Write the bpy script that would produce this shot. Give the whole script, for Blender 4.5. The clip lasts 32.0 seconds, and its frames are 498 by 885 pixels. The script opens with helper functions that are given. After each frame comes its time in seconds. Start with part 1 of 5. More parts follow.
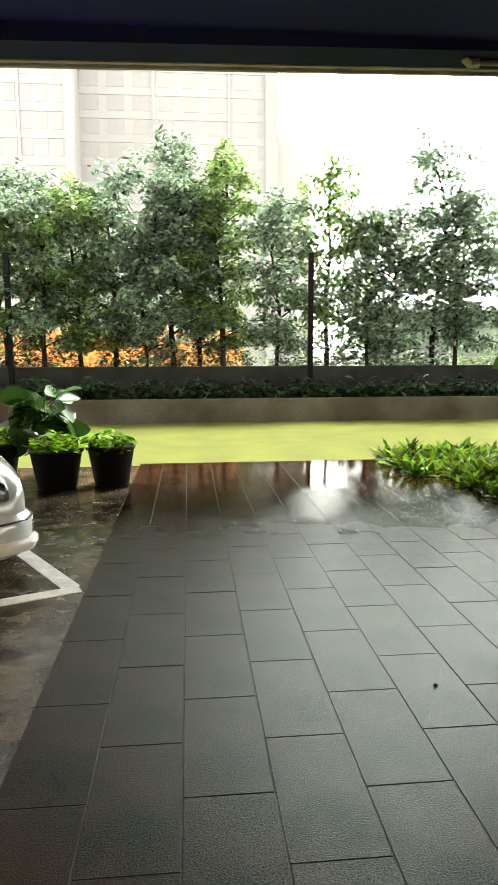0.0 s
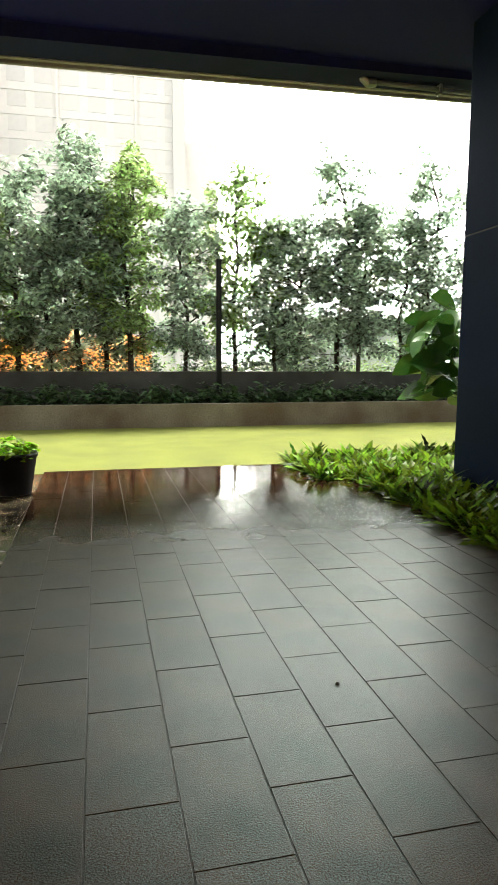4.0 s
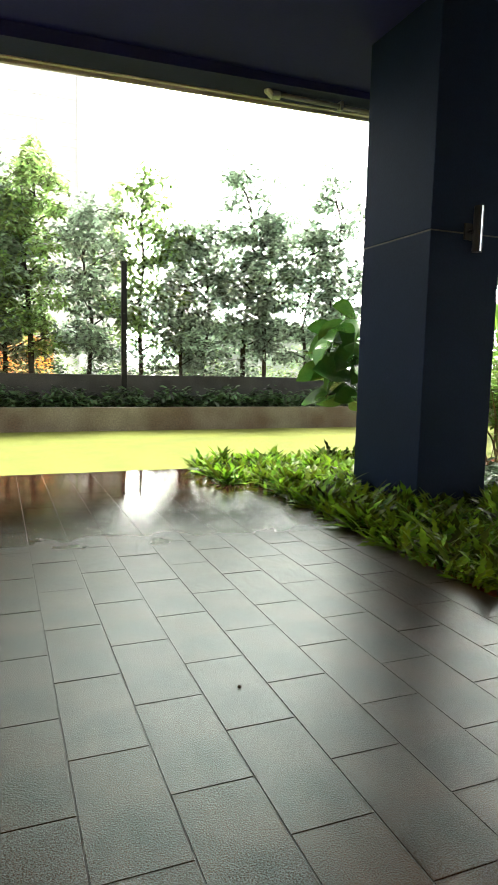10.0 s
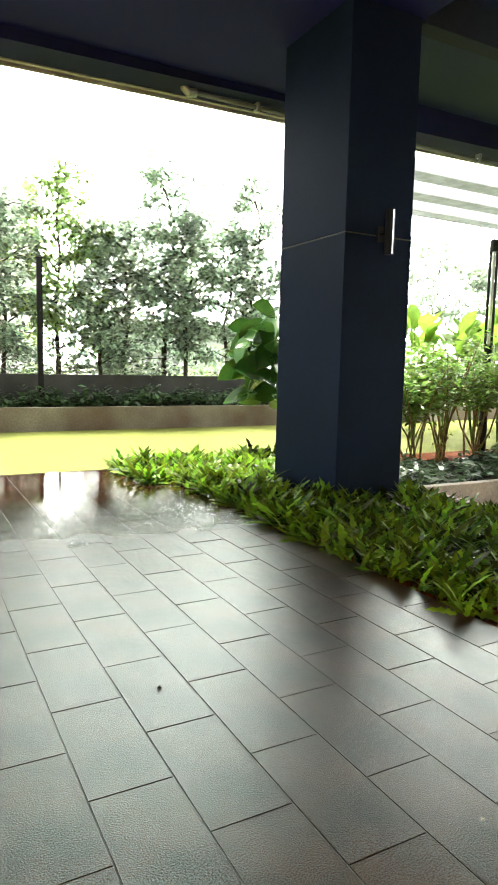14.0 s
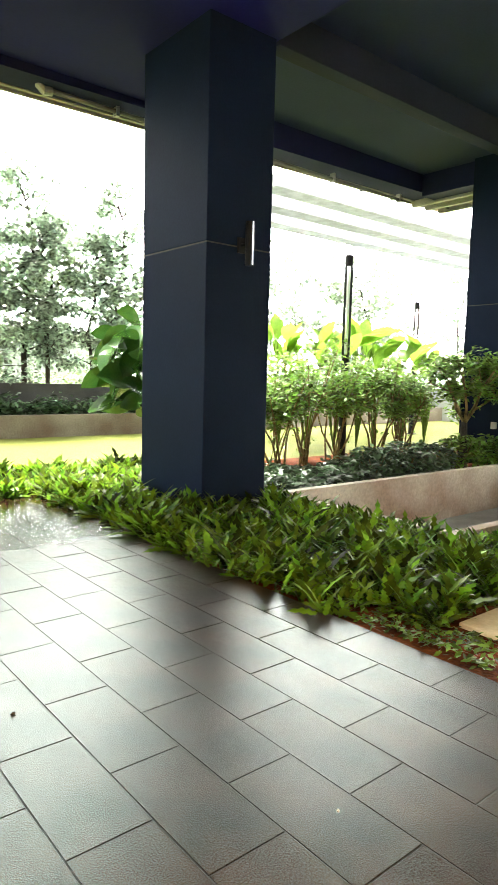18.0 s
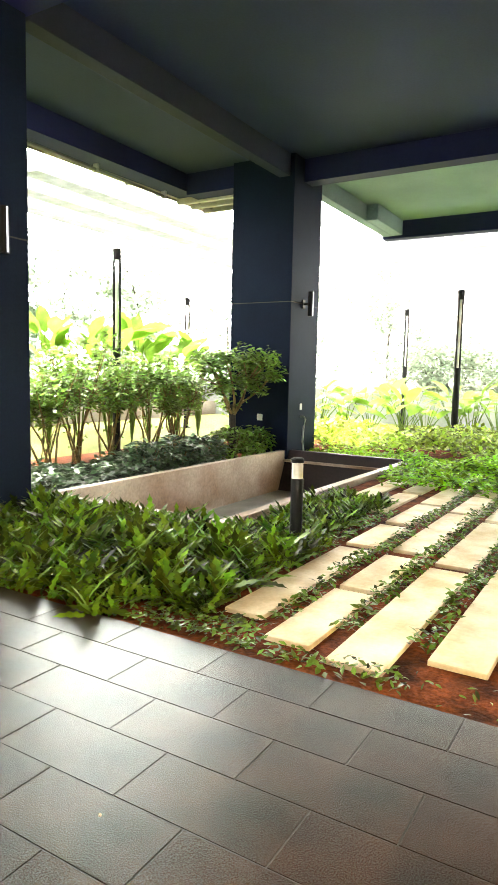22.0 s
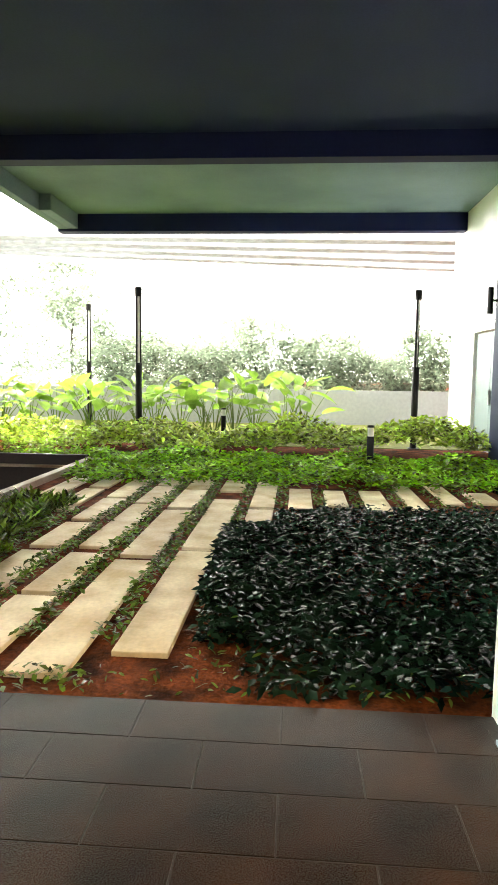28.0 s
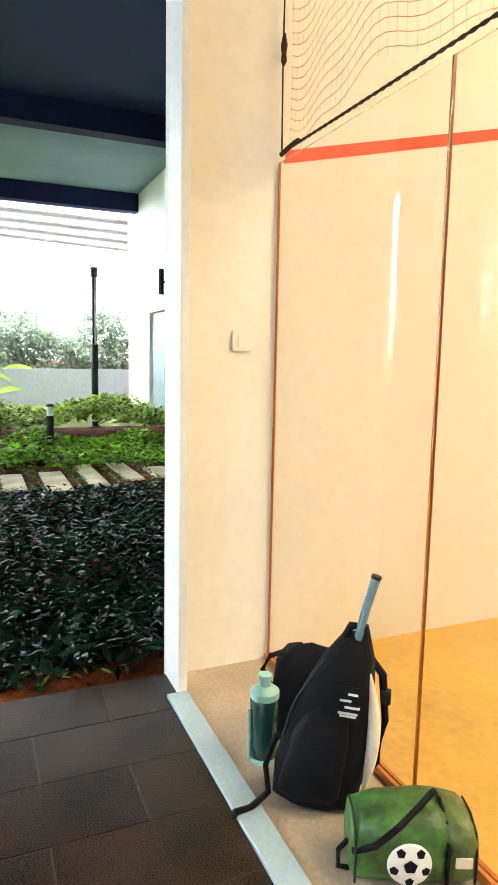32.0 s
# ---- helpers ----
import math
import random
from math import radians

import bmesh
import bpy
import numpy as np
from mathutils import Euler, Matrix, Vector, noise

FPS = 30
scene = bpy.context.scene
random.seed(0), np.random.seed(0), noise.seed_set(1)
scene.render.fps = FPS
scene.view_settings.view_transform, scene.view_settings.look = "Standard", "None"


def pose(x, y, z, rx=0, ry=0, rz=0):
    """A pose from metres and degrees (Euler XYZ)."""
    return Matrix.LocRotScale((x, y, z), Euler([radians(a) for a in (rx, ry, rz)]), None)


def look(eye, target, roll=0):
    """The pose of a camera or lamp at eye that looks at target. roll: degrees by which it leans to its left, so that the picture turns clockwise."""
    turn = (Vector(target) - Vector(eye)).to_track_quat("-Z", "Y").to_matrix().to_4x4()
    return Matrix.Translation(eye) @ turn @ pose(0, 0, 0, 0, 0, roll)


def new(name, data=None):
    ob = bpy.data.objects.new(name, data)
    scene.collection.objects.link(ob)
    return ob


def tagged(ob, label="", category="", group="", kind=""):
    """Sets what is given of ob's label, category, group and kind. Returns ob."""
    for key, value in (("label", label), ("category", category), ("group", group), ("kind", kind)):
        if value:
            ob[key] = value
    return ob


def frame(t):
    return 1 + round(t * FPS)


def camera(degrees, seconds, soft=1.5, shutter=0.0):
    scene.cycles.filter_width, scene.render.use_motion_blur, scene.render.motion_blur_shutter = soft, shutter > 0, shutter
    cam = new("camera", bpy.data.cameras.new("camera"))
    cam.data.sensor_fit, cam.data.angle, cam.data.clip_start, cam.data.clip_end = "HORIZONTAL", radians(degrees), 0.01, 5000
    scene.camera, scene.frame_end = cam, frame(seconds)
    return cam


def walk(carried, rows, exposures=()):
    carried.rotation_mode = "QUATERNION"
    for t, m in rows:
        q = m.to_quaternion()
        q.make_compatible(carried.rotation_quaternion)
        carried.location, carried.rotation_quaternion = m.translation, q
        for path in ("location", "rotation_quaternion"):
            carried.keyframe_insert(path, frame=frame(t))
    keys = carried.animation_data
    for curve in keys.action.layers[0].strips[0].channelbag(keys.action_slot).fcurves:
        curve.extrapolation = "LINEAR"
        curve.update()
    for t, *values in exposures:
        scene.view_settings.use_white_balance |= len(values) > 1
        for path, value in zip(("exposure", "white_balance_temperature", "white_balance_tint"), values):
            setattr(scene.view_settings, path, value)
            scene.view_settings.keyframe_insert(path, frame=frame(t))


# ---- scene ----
cam = camera(42.1, 32.0, soft=1.2)
PATH = [
    (0, (0.042, 0.491, 1.411), (0.224, 2.464, 1.138), -0.2),
    (1, (0.05, 0.491, 1.408), (0.297, 2.456, 1.131), -0.2),
    (2, (0.058, 0.48, 1.419), (0.381, 2.435, 1.152), -0.2),
    (3, (0.066, 0.476, 1.421), (0.468, 2.417, 1.155), -0.0),
    (3.5, (0.069, 0.478, 1.42), (0.499, 2.414, 1.159), 0.2),
    (5.5, (0.082, 0.472, 1.424), (0.605, 2.387, 1.176), 0.4),
    (6, (0.083, 0.47, 1.423), (0.634, 2.377, 1.182), 0.7),
    (7, (0.089, 0.465, 1.424), (0.681, 2.359, 1.181), 0.8),
    (8, (0.088, 0.466, 1.425), (0.724, 2.346, 1.183), 1.0),
    (9, (0.091, 0.459, 1.428), (0.764, 2.328, 1.192), 1.1),
    (10, (0.091, 0.463, 1.425), (0.817, 2.311, 1.185), 1.3),
    (11, (0.099, 0.464, 1.425), (0.87, 2.292, 1.175), 1.3),
    (12, (0.099, 0.455, 1.426), (0.921, 2.261, 1.176), 1.4),
    (13, (0.106, 0.45, 1.427), (0.977, 2.234, 1.181), 1.3),
    (14, (0.118, 0.448, 1.423), (1.057, 2.198, 1.185), 1.3),
    (14.5, (0.13, 0.446, 1.427), (1.106, 2.174, 1.182), 1.3),
    (16.5, (0.148, 0.432, 1.432), (1.269, 2.072, 1.2), 1.4),
    (17, (0.156, 0.433, 1.429), (1.319, 2.044, 1.199), 1.3),
    (17.5, (0.164, 0.431, 1.426), (1.377, 2.006, 1.212), 1.4),
    (18, (0.17, 0.427, 1.427), (1.439, 1.958, 1.222), 1.5),
    (19, (0.184, 0.415, 1.429), (1.536, 1.874, 1.22), 1.3),
    (19.5, (0.196, 0.41, 1.423), (1.6, 1.819, 1.219), 1.4),
    (20, (0.21, 0.409, 1.417), (1.674, 1.756, 1.215), 1.7),
    (20.5, (0.222, 0.397, 1.417), (1.76, 1.661, 1.216), 1.6),
    (21, (0.236, 0.388, 1.417), (1.838, 1.568, 1.21), 1.5),
    (21.5, (0.247, 0.373, 1.42), (1.908, 1.468, 1.22), 1.4),
    (22, (0.252, 0.359, 1.433), (1.957, 1.384, 1.228), 1.3),
    (23, (0.272, 0.355, 1.42), (2.055, 1.238, 1.215), 1.3),
    (24, (0.275, 0.333, 1.426), (2.121, 1.077, 1.233), 1.0),
    (24.5, (0.28, 0.327, 1.425), (2.154, 1.0, 1.234), 0.9),
    (26.5, (0.295, 0.293, 1.426), (2.244, 0.7, 1.235), 0.3),
    (27, (0.297, 0.285, 1.427), (2.259, 0.617, 1.233), 0.6),
    (27.5, (0.309, 0.277, 1.419), (2.285, 0.512, 1.218), 0.7),
    (28, (0.302, 0.266, 1.427), (2.286, 0.409, 1.225), 0.8),
    (28.5, (0.308, 0.261, 1.423), (2.297, 0.296, 1.219), 1.0),
    (29, (0.309, 0.251, 1.425), (2.298, 0.197, 1.222), 0.9),
    (29.5, (0.308, 0.236, 1.426), (2.292, 0.076, 1.225), 0.8),
    (30, (0.312, 0.226, 1.423), (2.285, -0.032, 1.218), 0.7),
    (30.5, (0.312, 0.204, 1.42), (2.263, -0.179, 1.207), 0.5),
    (31, (0.307, 0.193, 1.419), (2.229, -0.314, 1.203), 0.6),
    (31.5, (0.306, 0.194, 1.417), (2.179, -0.468, 1.185), 1.4),
    (32, (0.302, 0.166, 1.417), (2.126, -0.616, 1.165), 1.1),
]
EXPOSURES = [(0, 0.55, 6500, 4), (7, 0.75, 6450, 3), (13, 1.35, 6450, 3), (17, 1.68, 6450, 3), (19, 2.1, 6550, 4), (21.5, 2.35, 6650, 5), (24, 1.9, 6700, 6), (28, 1.42, 6700, 6), (30, 1.45, 6200, 5), (32, 1.3, 5700, 5)]
walk(cam, [(t, look(eye, target, roll)) for t, eye, target, roll in PATH], EXPOSURES)
# ---- world ----
world = bpy.data.worlds.new("overcast_sky")
scene.world = world
world.use_nodes = True
wn, wl = world.node_tree.nodes, world.node_tree.links
sky = wn.new("ShaderNodeTexSky")
sky.sky_type, sky.sun_disc = "NISHITA", False
sky.sun_elevation, sky.sun_rotation = radians(70), radians(21)
sky.air_density, sky.dust_density, sky.ozone_density = 1.0, 6.0, 0.6
# clouds: a bright band above the horizon, brightest below the hidden sun, and heavy cloud overhead
SUN_WAY = Vector((0.122, 0.319, 0.94)).normalized()
GAP_WAY = Vector((0.477, 0.826, 0.30)).normalized()
way, dot, near = wn.new("ShaderNodeTexCoord"), wn.new("ShaderNodeVectorMath"), wn.new("ShaderNodeMapRange")
dot.operation = "DOT_PRODUCT"
dot.inputs[1].default_value = GAP_WAY
wl.new(way.outputs["Generated"], dot.inputs[0])
wl.new(dot.outputs["Value"], near.inputs[0])
near.interpolation_type = "SMOOTHSTEP"
near.inputs[1].default_value, near.inputs[2].default_value = 0.75, 1.0
near.inputs[3].default_value, near.inputs[4].default_value = 27.0, 430.0
tone = wn.new("ShaderNodeVectorMath")
tone.operation = "SCALE"
tone.inputs[0].default_value = (1.0, 0.97, 0.91)
height, heavy, band = wn.new("ShaderNodeSeparateXYZ"), wn.new("ShaderNodeMapRange"), wn.new("ShaderNodeMath")
wl.new(way.outputs["Generated"], height.inputs[0])
wl.new(height.outputs["Z"], heavy.inputs[0])
heavy.interpolation_type, band.operation = "SMOOTHSTEP", "MULTIPLY"
heavy.inputs[1].default_value, heavy.inputs[2].default_value, heavy.inputs[3].default_value, heavy.inputs[4].default_value = 0.22, 0.47, 1.0, 0.2
wl.new(near.outputs[0], band.inputs[0]), wl.new(heavy.outputs[0], band.inputs[1])
wl.new(band.outputs[0], tone.inputs["Scale"])
cloud = wn.new("ShaderNodeMix")
cloud.data_type = "RGBA"
cloud.inputs[0].default_value = 0.95
wl.new(sky.outputs[0], cloud.inputs[6])
wl.new(tone.outputs[0], cloud.inputs[7])
wl.new(cloud.outputs[2], wn["Background"].inputs[0])
wn["Background"].inputs[1].default_value = 0.12

SUN = new("sun", bpy.data.lights.new("sun", "SUN"))
SUN.data.energy, SUN.data.angle, SUN.data.color = 9.5, radians(16), (1.0, 0.95, 0.86)
SUN.matrix_world = look(SUN_WAY * 30, (0, 0, 0))

# ---- materials ----
rng = np.random.default_rng(7)


def material(name, color, rough=0.6, metal=0.0, vary=0.15, scale=3.0, fine=60.0, bump=0.15, spec=0.5, island=0.0, second=None, rand=0.0, coat=0.0):
    """A surface with blotches at two scales, fine relief, and a tint that may change from piece to piece."""
    m = bpy.data.materials.new(name)
    m.use_nodes = True
    n, l = m.node_tree.nodes, m.node_tree.links
    b = n["Principled BSDF"]
    b.inputs["Metallic"].default_value, b.inputs["Roughness"].default_value = metal, rough
    b.inputs["Specular IOR Level"].default_value = spec
    b.inputs["Coat Weight"].default_value = coat
    tc = n.new("ShaderNodeTexCoord")
    big, small = n.new("ShaderNodeTexNoise"), n.new("ShaderNodeTexNoise")
    big.inputs["Scale"].default_value, big.inputs["Detail"].default_value = scale, 6
    small.inputs["Scale"].default_value, small.inputs["Detail"].default_value = fine, 4
    for t in (big, small):
        l.new(tc.outputs["Object"], t.inputs["Vector"])
    c = np.array(color, float)
    d = np.array(second, float) if second else c * (1 - 2.2 * vary)
    ramp = n.new("ShaderNodeMix")
    ramp.data_type = "RGBA"
    ramp.inputs[6].default_value, ramp.inputs[7].default_value = (*(c * (1 + vary)).clip(0, 1), 1), (*d.clip(0, 1), 1)
    rng1 = n.new("ShaderNodeMapRange")
    rng1.inputs[1].default_value, rng1.inputs[2].default_value = 0.35, 0.68
    l.new(big.outputs[0], rng1.inputs[0])
    l.new(rng1.outputs[0], ramp.inputs[0])
    out = ramp.outputs[2]
    grain = n.new("ShaderNodeMix")
    grain.data_type, grain.blend_type = "RGBA", "MULTIPLY"
    grain.inputs[0].default_value = min(1.0, vary * 3)
    l.new(out, grain.inputs[6])
    rg = n.new("ShaderNodeMapRange")
    rg.inputs[1].default_value, rg.inputs[2].default_value, rg.inputs[3].default_value, rg.inputs[4].default_value = 0.3, 0.7, 0.55, 1.25
    l.new(small.outputs[0], rg.inputs[0])
    l.new(rg.outputs[0], grain.inputs[7])
    out = grain.outputs[2]
    if island or rand:
        hsv = n.new("ShaderNodeHueSaturation")
        src = n.new("ShaderNodeNewGeometry").outputs["Random Per Island"] if island else n.new("ShaderNodeObjectInfo").outputs["Random"]
        amount = island or rand
        mr, mh = n.new("ShaderNodeMapRange"), n.new("ShaderNodeMapRange")
        mr.inputs[3].default_value, mr.inputs[4].default_value = 1 - amount, 1 + amount
        mh.inputs[3].default_value, mh.inputs[4].default_value = 0.5 - 0.015 * amount, 0.5 + 0.045 * amount
        l.new(src, mr.inputs[0]), l.new(src, mh.inputs[0])
        l.new(mr.outputs[0], hsv.inputs["Value"]), l.new(mh.outputs[0], hsv.inputs["Hue"])
        l.new(out, hsv.inputs["Color"])
        out = hsv.outputs[0]
    l.new(out, b.inputs["Base Color"])
    if bump:
        bp = n.new("ShaderNodeBump")
        bp.inputs["Strength"].default_value, bp.inputs["Distance"].default_value = bump, 0.01
        l.new(small.outputs[0], bp.inputs["Height"])
        l.new(bp.outputs[0], b.inputs["Normal"])
    return m


def leafy(name, color, rough=0.35, island=0.35, light=0.25, second=None, spec=0.5):
    """Foliage that lets some light through."""
    m = material(name, color, rough, vary=0.12, scale=4, fine=40, bump=0.0, island=island, second=second, spec=spec)
    n, l = m.node_tree.nodes, m.node_tree.links
    b = n["Principled BSDF"]
    tr, mix = n.new("ShaderNodeBsdfTranslucent"), n.new("ShaderNodeMixShader")
    mix.inputs[0].default_value = light
    l.new(b.inputs["Base Color"].links[0].from_socket, tr.inputs[0])
    l.new(b.outputs[0], mix.inputs[1]), l.new(tr.outputs[0], mix.inputs[2])
    l.new(mix.outputs[0], n["Material Output"].inputs[0])
    return m


def glass(name, tint=(1, 1, 1), rough=0.0):
    m = bpy.data.materials.new(name)
    m.use_nodes = True
    b = m.node_tree.nodes["Principled BSDF"]
    b.inputs["Base Color"].default_value = (*tint, 1)
    b.inputs["Roughness"].default_value, b.inputs["Transmission Weight"].default_value, b.inputs["IOR"].default_value = rough, 1.0, 1.18
    return m


def glow(name, color, strength):
    m = bpy.data.materials.new(name)
    m.use_nodes = True
    b = m.node_tree.nodes["Principled BSDF"]
    b.inputs["Base Color"].default_value = (*color, 1)
    b.inputs["Emission Color"].default_value, b.inputs["Emission Strength"].default_value = (*color, 1), strength
    return m


def wet(m, dry, soaked, start, end, axis=1, scale=1.3, amp=3.2):
    """Makes a floor wet and shiny between two places along an axis, with uneven puddles."""
    n, l = m.node_tree.nodes, m.node_tree.links
    b = n["Principled BSDF"]
    geo, sep, noi = n.new("ShaderNodeNewGeometry"), n.new("ShaderNodeSeparateXYZ"), n.new("ShaderNodeTexNoise")
    noi.inputs["Scale"].default_value, noi.inputs["Detail"].default_value = scale, 5
    l.new(geo.outputs["Position"], sep.inputs[0]), l.new(geo.outputs["Position"], noi.inputs["Vector"])
    add, mr, out = n.new("ShaderNodeMath"), n.new("ShaderNodeMapRange"), n.new("ShaderNodeMapRange")
    mul = n.new("ShaderNodeMath")
    mul.operation = "MULTIPLY_ADD"
    mul.inputs[1].default_value, mul.inputs[2].default_value = amp, -amp / 2
    l.new(noi.outputs[0], mul.inputs[0])
    l.new(sep.outputs[axis], add.inputs[0]), l.new(mul.outputs[0], add.inputs[1])
    mr.inputs[1].default_value, mr.inputs[2].default_value = start, end
    l.new(add.outputs[0], mr.inputs[0]), l.new(mr.outputs[0], out.inputs[0])
    out.inputs[3].default_value, out.inputs[4].default_value = dry, soaked
    l.new(out.outputs[0], b.inputs["Roughness"])
    for q in [q for q in n if q.type == "BUMP"]:
        s = n.new("ShaderNodeMapRange")
        s.inputs[3].default_value, s.inputs[4].default_value = q.inputs["Strength"].default_value, 0.02
        l.new(mr.outputs[0], s.inputs[0]), l.new(s.outputs[0], q.inputs["Strength"])
    return m


M = {}
# warm court light on the paving is put into this reddish base colour
M["tile"] = wet(material("granite_tile", (0.028, 0.012, 0.007), 0.3, vary=0.3, scale=3, fine=190, bump=0.19, rand=0.18, spec=0.5), 0.28, 0.05, 5.5, 7.4, scale=1.9, amp=2.2)
# flamed granite: a wet film over coarse grains
tn, tl = M["tile"].node_tree.nodes, M["tile"].node_tree.links
tp = tn.new("ShaderNodeNewGeometry")
grit, gr = tn.new("ShaderNodeTexNoise"), tn.new("ShaderNodeMapRange")
grit.inputs["Scale"].default_value, grit.inputs["Detail"].default_value = 210, 5
gr.inputs[1].default_value, gr.inputs[2].default_value, gr.inputs[3].default_value, gr.inputs[4].default_value = 0.38, 0.62, 0.015, 0.36
tl.new(tp.outputs["Position"], grit.inputs["Vector"]), tl.new(grit.outputs[0], gr.inputs[0])
tl.new(gr.outputs[0], tn["Principled BSDF"].inputs["Specular IOR Level"])
# teal cast of the steep reflections is put into the specular tint
tn["Principled BSDF"].inputs["Specular Tint"].default_value = (0.6, 1.0, 0.95, 1)
M["grout"] = material("grout", (0.05, 0.047, 0.044), 0.5, vary=0.2, spec=0.15)
M["asphalt"] = wet(material("asphalt", (0.1, 0.078, 0.05), 0.6, vary=0.3, scale=5.0, fine=130, bump=0.35, second=(0.014, 0.012, 0.011)), 0.38, 0.07, 0.0, 9.0, scale=6.5, amp=18.0)
M["line"] = material("road_paint", (0.75, 0.75, 0.72), 0.5, vary=0.12, scale=6)
M["lawn"] = material("lawn", (0.12, 0.135, 0.012), 0.9, vary=0.08, scale=1.5, fine=90, bump=0.6)
M["soil"] = material("red_soil", (0.14, 0.034, 0.008), 0.95, spec=0.1, vary=0.35, scale=5, fine=45, bump=1.0)
M["kerbstone"] = material("rendered_wall", (0.22, 0.2, 0.17), 0.8, vary=0.2, scale=0.9, fine=30, second=(0.13, 0.09, 0.065), bump=0.3)
M["concrete"] = material("concrete", (0.3, 0.29, 0.27), 0.8, vary=0.15, scale=1.4, fine=40, bump=0.3)
M["darkwall"] = material("dark_wall", (0.055, 0.055, 0.055), 0.8, vary=0.2, scale=1.5, fine=40, bump=0.3)
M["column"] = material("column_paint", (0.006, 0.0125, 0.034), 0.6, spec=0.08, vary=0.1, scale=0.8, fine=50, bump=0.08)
# navy shade of the low soffit is put into its colour
M["soffit"] = material("shaded_soffit_paint", (0.011, 0.0115, 0.11), 0.7, spec=0.2, vary=0.08, scale=0.5, fine=30, bump=0.1)
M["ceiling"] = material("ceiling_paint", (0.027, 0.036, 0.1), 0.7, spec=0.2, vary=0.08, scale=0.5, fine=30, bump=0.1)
# daylight on the outer bay is put into this paler colour
M["daylit_ceiling"] = material("daylit_ceiling_paint", (0.18, 0.25, 0.3), 0.7, spec=0.2, vary=0.1, scale=0.4, fine=30, bump=0.1, second=(0.12, 0.17, 0.21))
# shade on beam sides turned from the daylight is put into this colour
M["beam"] = material("shaded_beam_paint", (0.008, 0.012, 0.06), 0.7, spec=0.2, vary=0.08, scale=0.7, fine=30, bump=0.1)
# tone between the beam's unlit face and its lit underside
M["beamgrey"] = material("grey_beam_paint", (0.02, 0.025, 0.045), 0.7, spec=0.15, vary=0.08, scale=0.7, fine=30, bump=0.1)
M["eave"] = material("eave_trim", (0.36, 0.33, 0.31), 0.6, vary=0.15, scale=2)
M["white"] = material("white_paint", (0.78, 0.78, 0.77), 0.55, vary=0.04, scale=0.7, fine=30, bump=0.06)
M["farwhite"] = material("pale_render", (0.36, 0.38, 0.39), 0.8, vary=0.06, scale=0.3, fine=10, bump=0.05)
M["plank"] = material("stone_plank", (0.74, 0.64, 0.45), 0.75, vary=0.08, scale=3.0, fine=35, second=(0.54, 0.39, 0.2), bump=0.25, rand=0.12)
M["pitwall"] = material("pit_wall", (0.5, 0.44, 0.38), 0.6, vary=0.15, scale=0.8, fine=30, second=(0.27, 0.16, 0.1), bump=0.2)
# darkness at the pit's far end is put into this wall colour
M["pitshade"] = material("pit_end_shade", (0.03, 0.014, 0.016), 0.6, vary=0.2, scale=1.5, fine=30, bump=0.2)
M["black"] = material("black_metal", (0.012, 0.012, 0.014), 0.5, spec=0.2, metal=0.0, vary=0.1, bump=0.03)
M["pot"] = material("black_pot", (0.009, 0.009, 0.011), 0.45, spec=0.2, vary=0.15, scale=4, bump=0.05)
M["bark"] = material("bark", (0.05, 0.04, 0.03), 0.9, vary=0.3, scale=8, fine=60, bump=0.8)
M["stem"] = material("shrub_stem", (0.24, 0.17, 0.06), 0.8, vary=0.3, scale=10, bump=0.5)
M["leaf"] = leafy("tree_leaves", (0.26, 0.33, 0.235), 0.28, 0.85, 0.48, second=(0.32, 0.39, 0.29), spec=0.9)
M["leaf2"] = leafy("tree_leaves_yellow", (0.27, 0.36, 0.12), 0.3, 0.75, 0.5, spec=0.6)
M["hedge"] = leafy("hedge_leaves", (0.085, 0.135, 0.06), 0.3, 0.8, 0.3, spec=0.6)
M["fern"] = leafy("fern_fronds", (0.175, 0.24, 0.015), 0.36, 0.9, 0.4, spec=0.12, second=(0.035, 0.07, 0.008))
# a darker plant, with shade under the roof also put into its colour
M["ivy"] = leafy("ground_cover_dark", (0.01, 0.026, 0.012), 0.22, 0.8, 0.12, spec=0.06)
# a brighter plant, with daylight beyond the planks also put into its colour
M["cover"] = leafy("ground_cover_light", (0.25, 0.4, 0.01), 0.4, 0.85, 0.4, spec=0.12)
# overexposed yellow of the hedge is put into its leaf colour
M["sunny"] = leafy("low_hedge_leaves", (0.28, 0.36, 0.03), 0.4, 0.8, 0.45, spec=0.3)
M["shrub"] = leafy("shrub_leaves", (0.18, 0.27, 0.045), 0.36, 0.7, 0.5, spec=0.3)
M["banana"] = leafy("large_leaves", (0.2, 0.3, 0.04), 0.28, 0.9, 0.55, spec=0.35)
# distance haze is put into the far trees' paler leaf colour
M["fartree"] = leafy("hazed_far_leaves", (0.32, 0.38, 0.28), 0.5, 0.5, 0.58)
M["orange"] = material("orange_netting", (0.8, 0.36, 0.1), 0.8, vary=0.1, scale=1.1, fine=12, second=(0.85, 0.52, 0.32), bump=0.4)
# rain haze is painted in: facade and window colours kept pale and close
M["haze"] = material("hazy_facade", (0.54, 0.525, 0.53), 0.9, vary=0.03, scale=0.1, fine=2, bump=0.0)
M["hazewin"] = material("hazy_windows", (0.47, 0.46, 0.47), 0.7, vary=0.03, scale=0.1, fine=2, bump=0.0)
M["lamptube"] = material("lamp_tube", (0.75, 0.75, 0.72), 0.3, vary=0.03, bump=0.0)
M["steel"] = material("steel_pipe", (0.45, 0.45, 0.43), 0.35, metal=0.7, vary=0.1, bump=0.05)
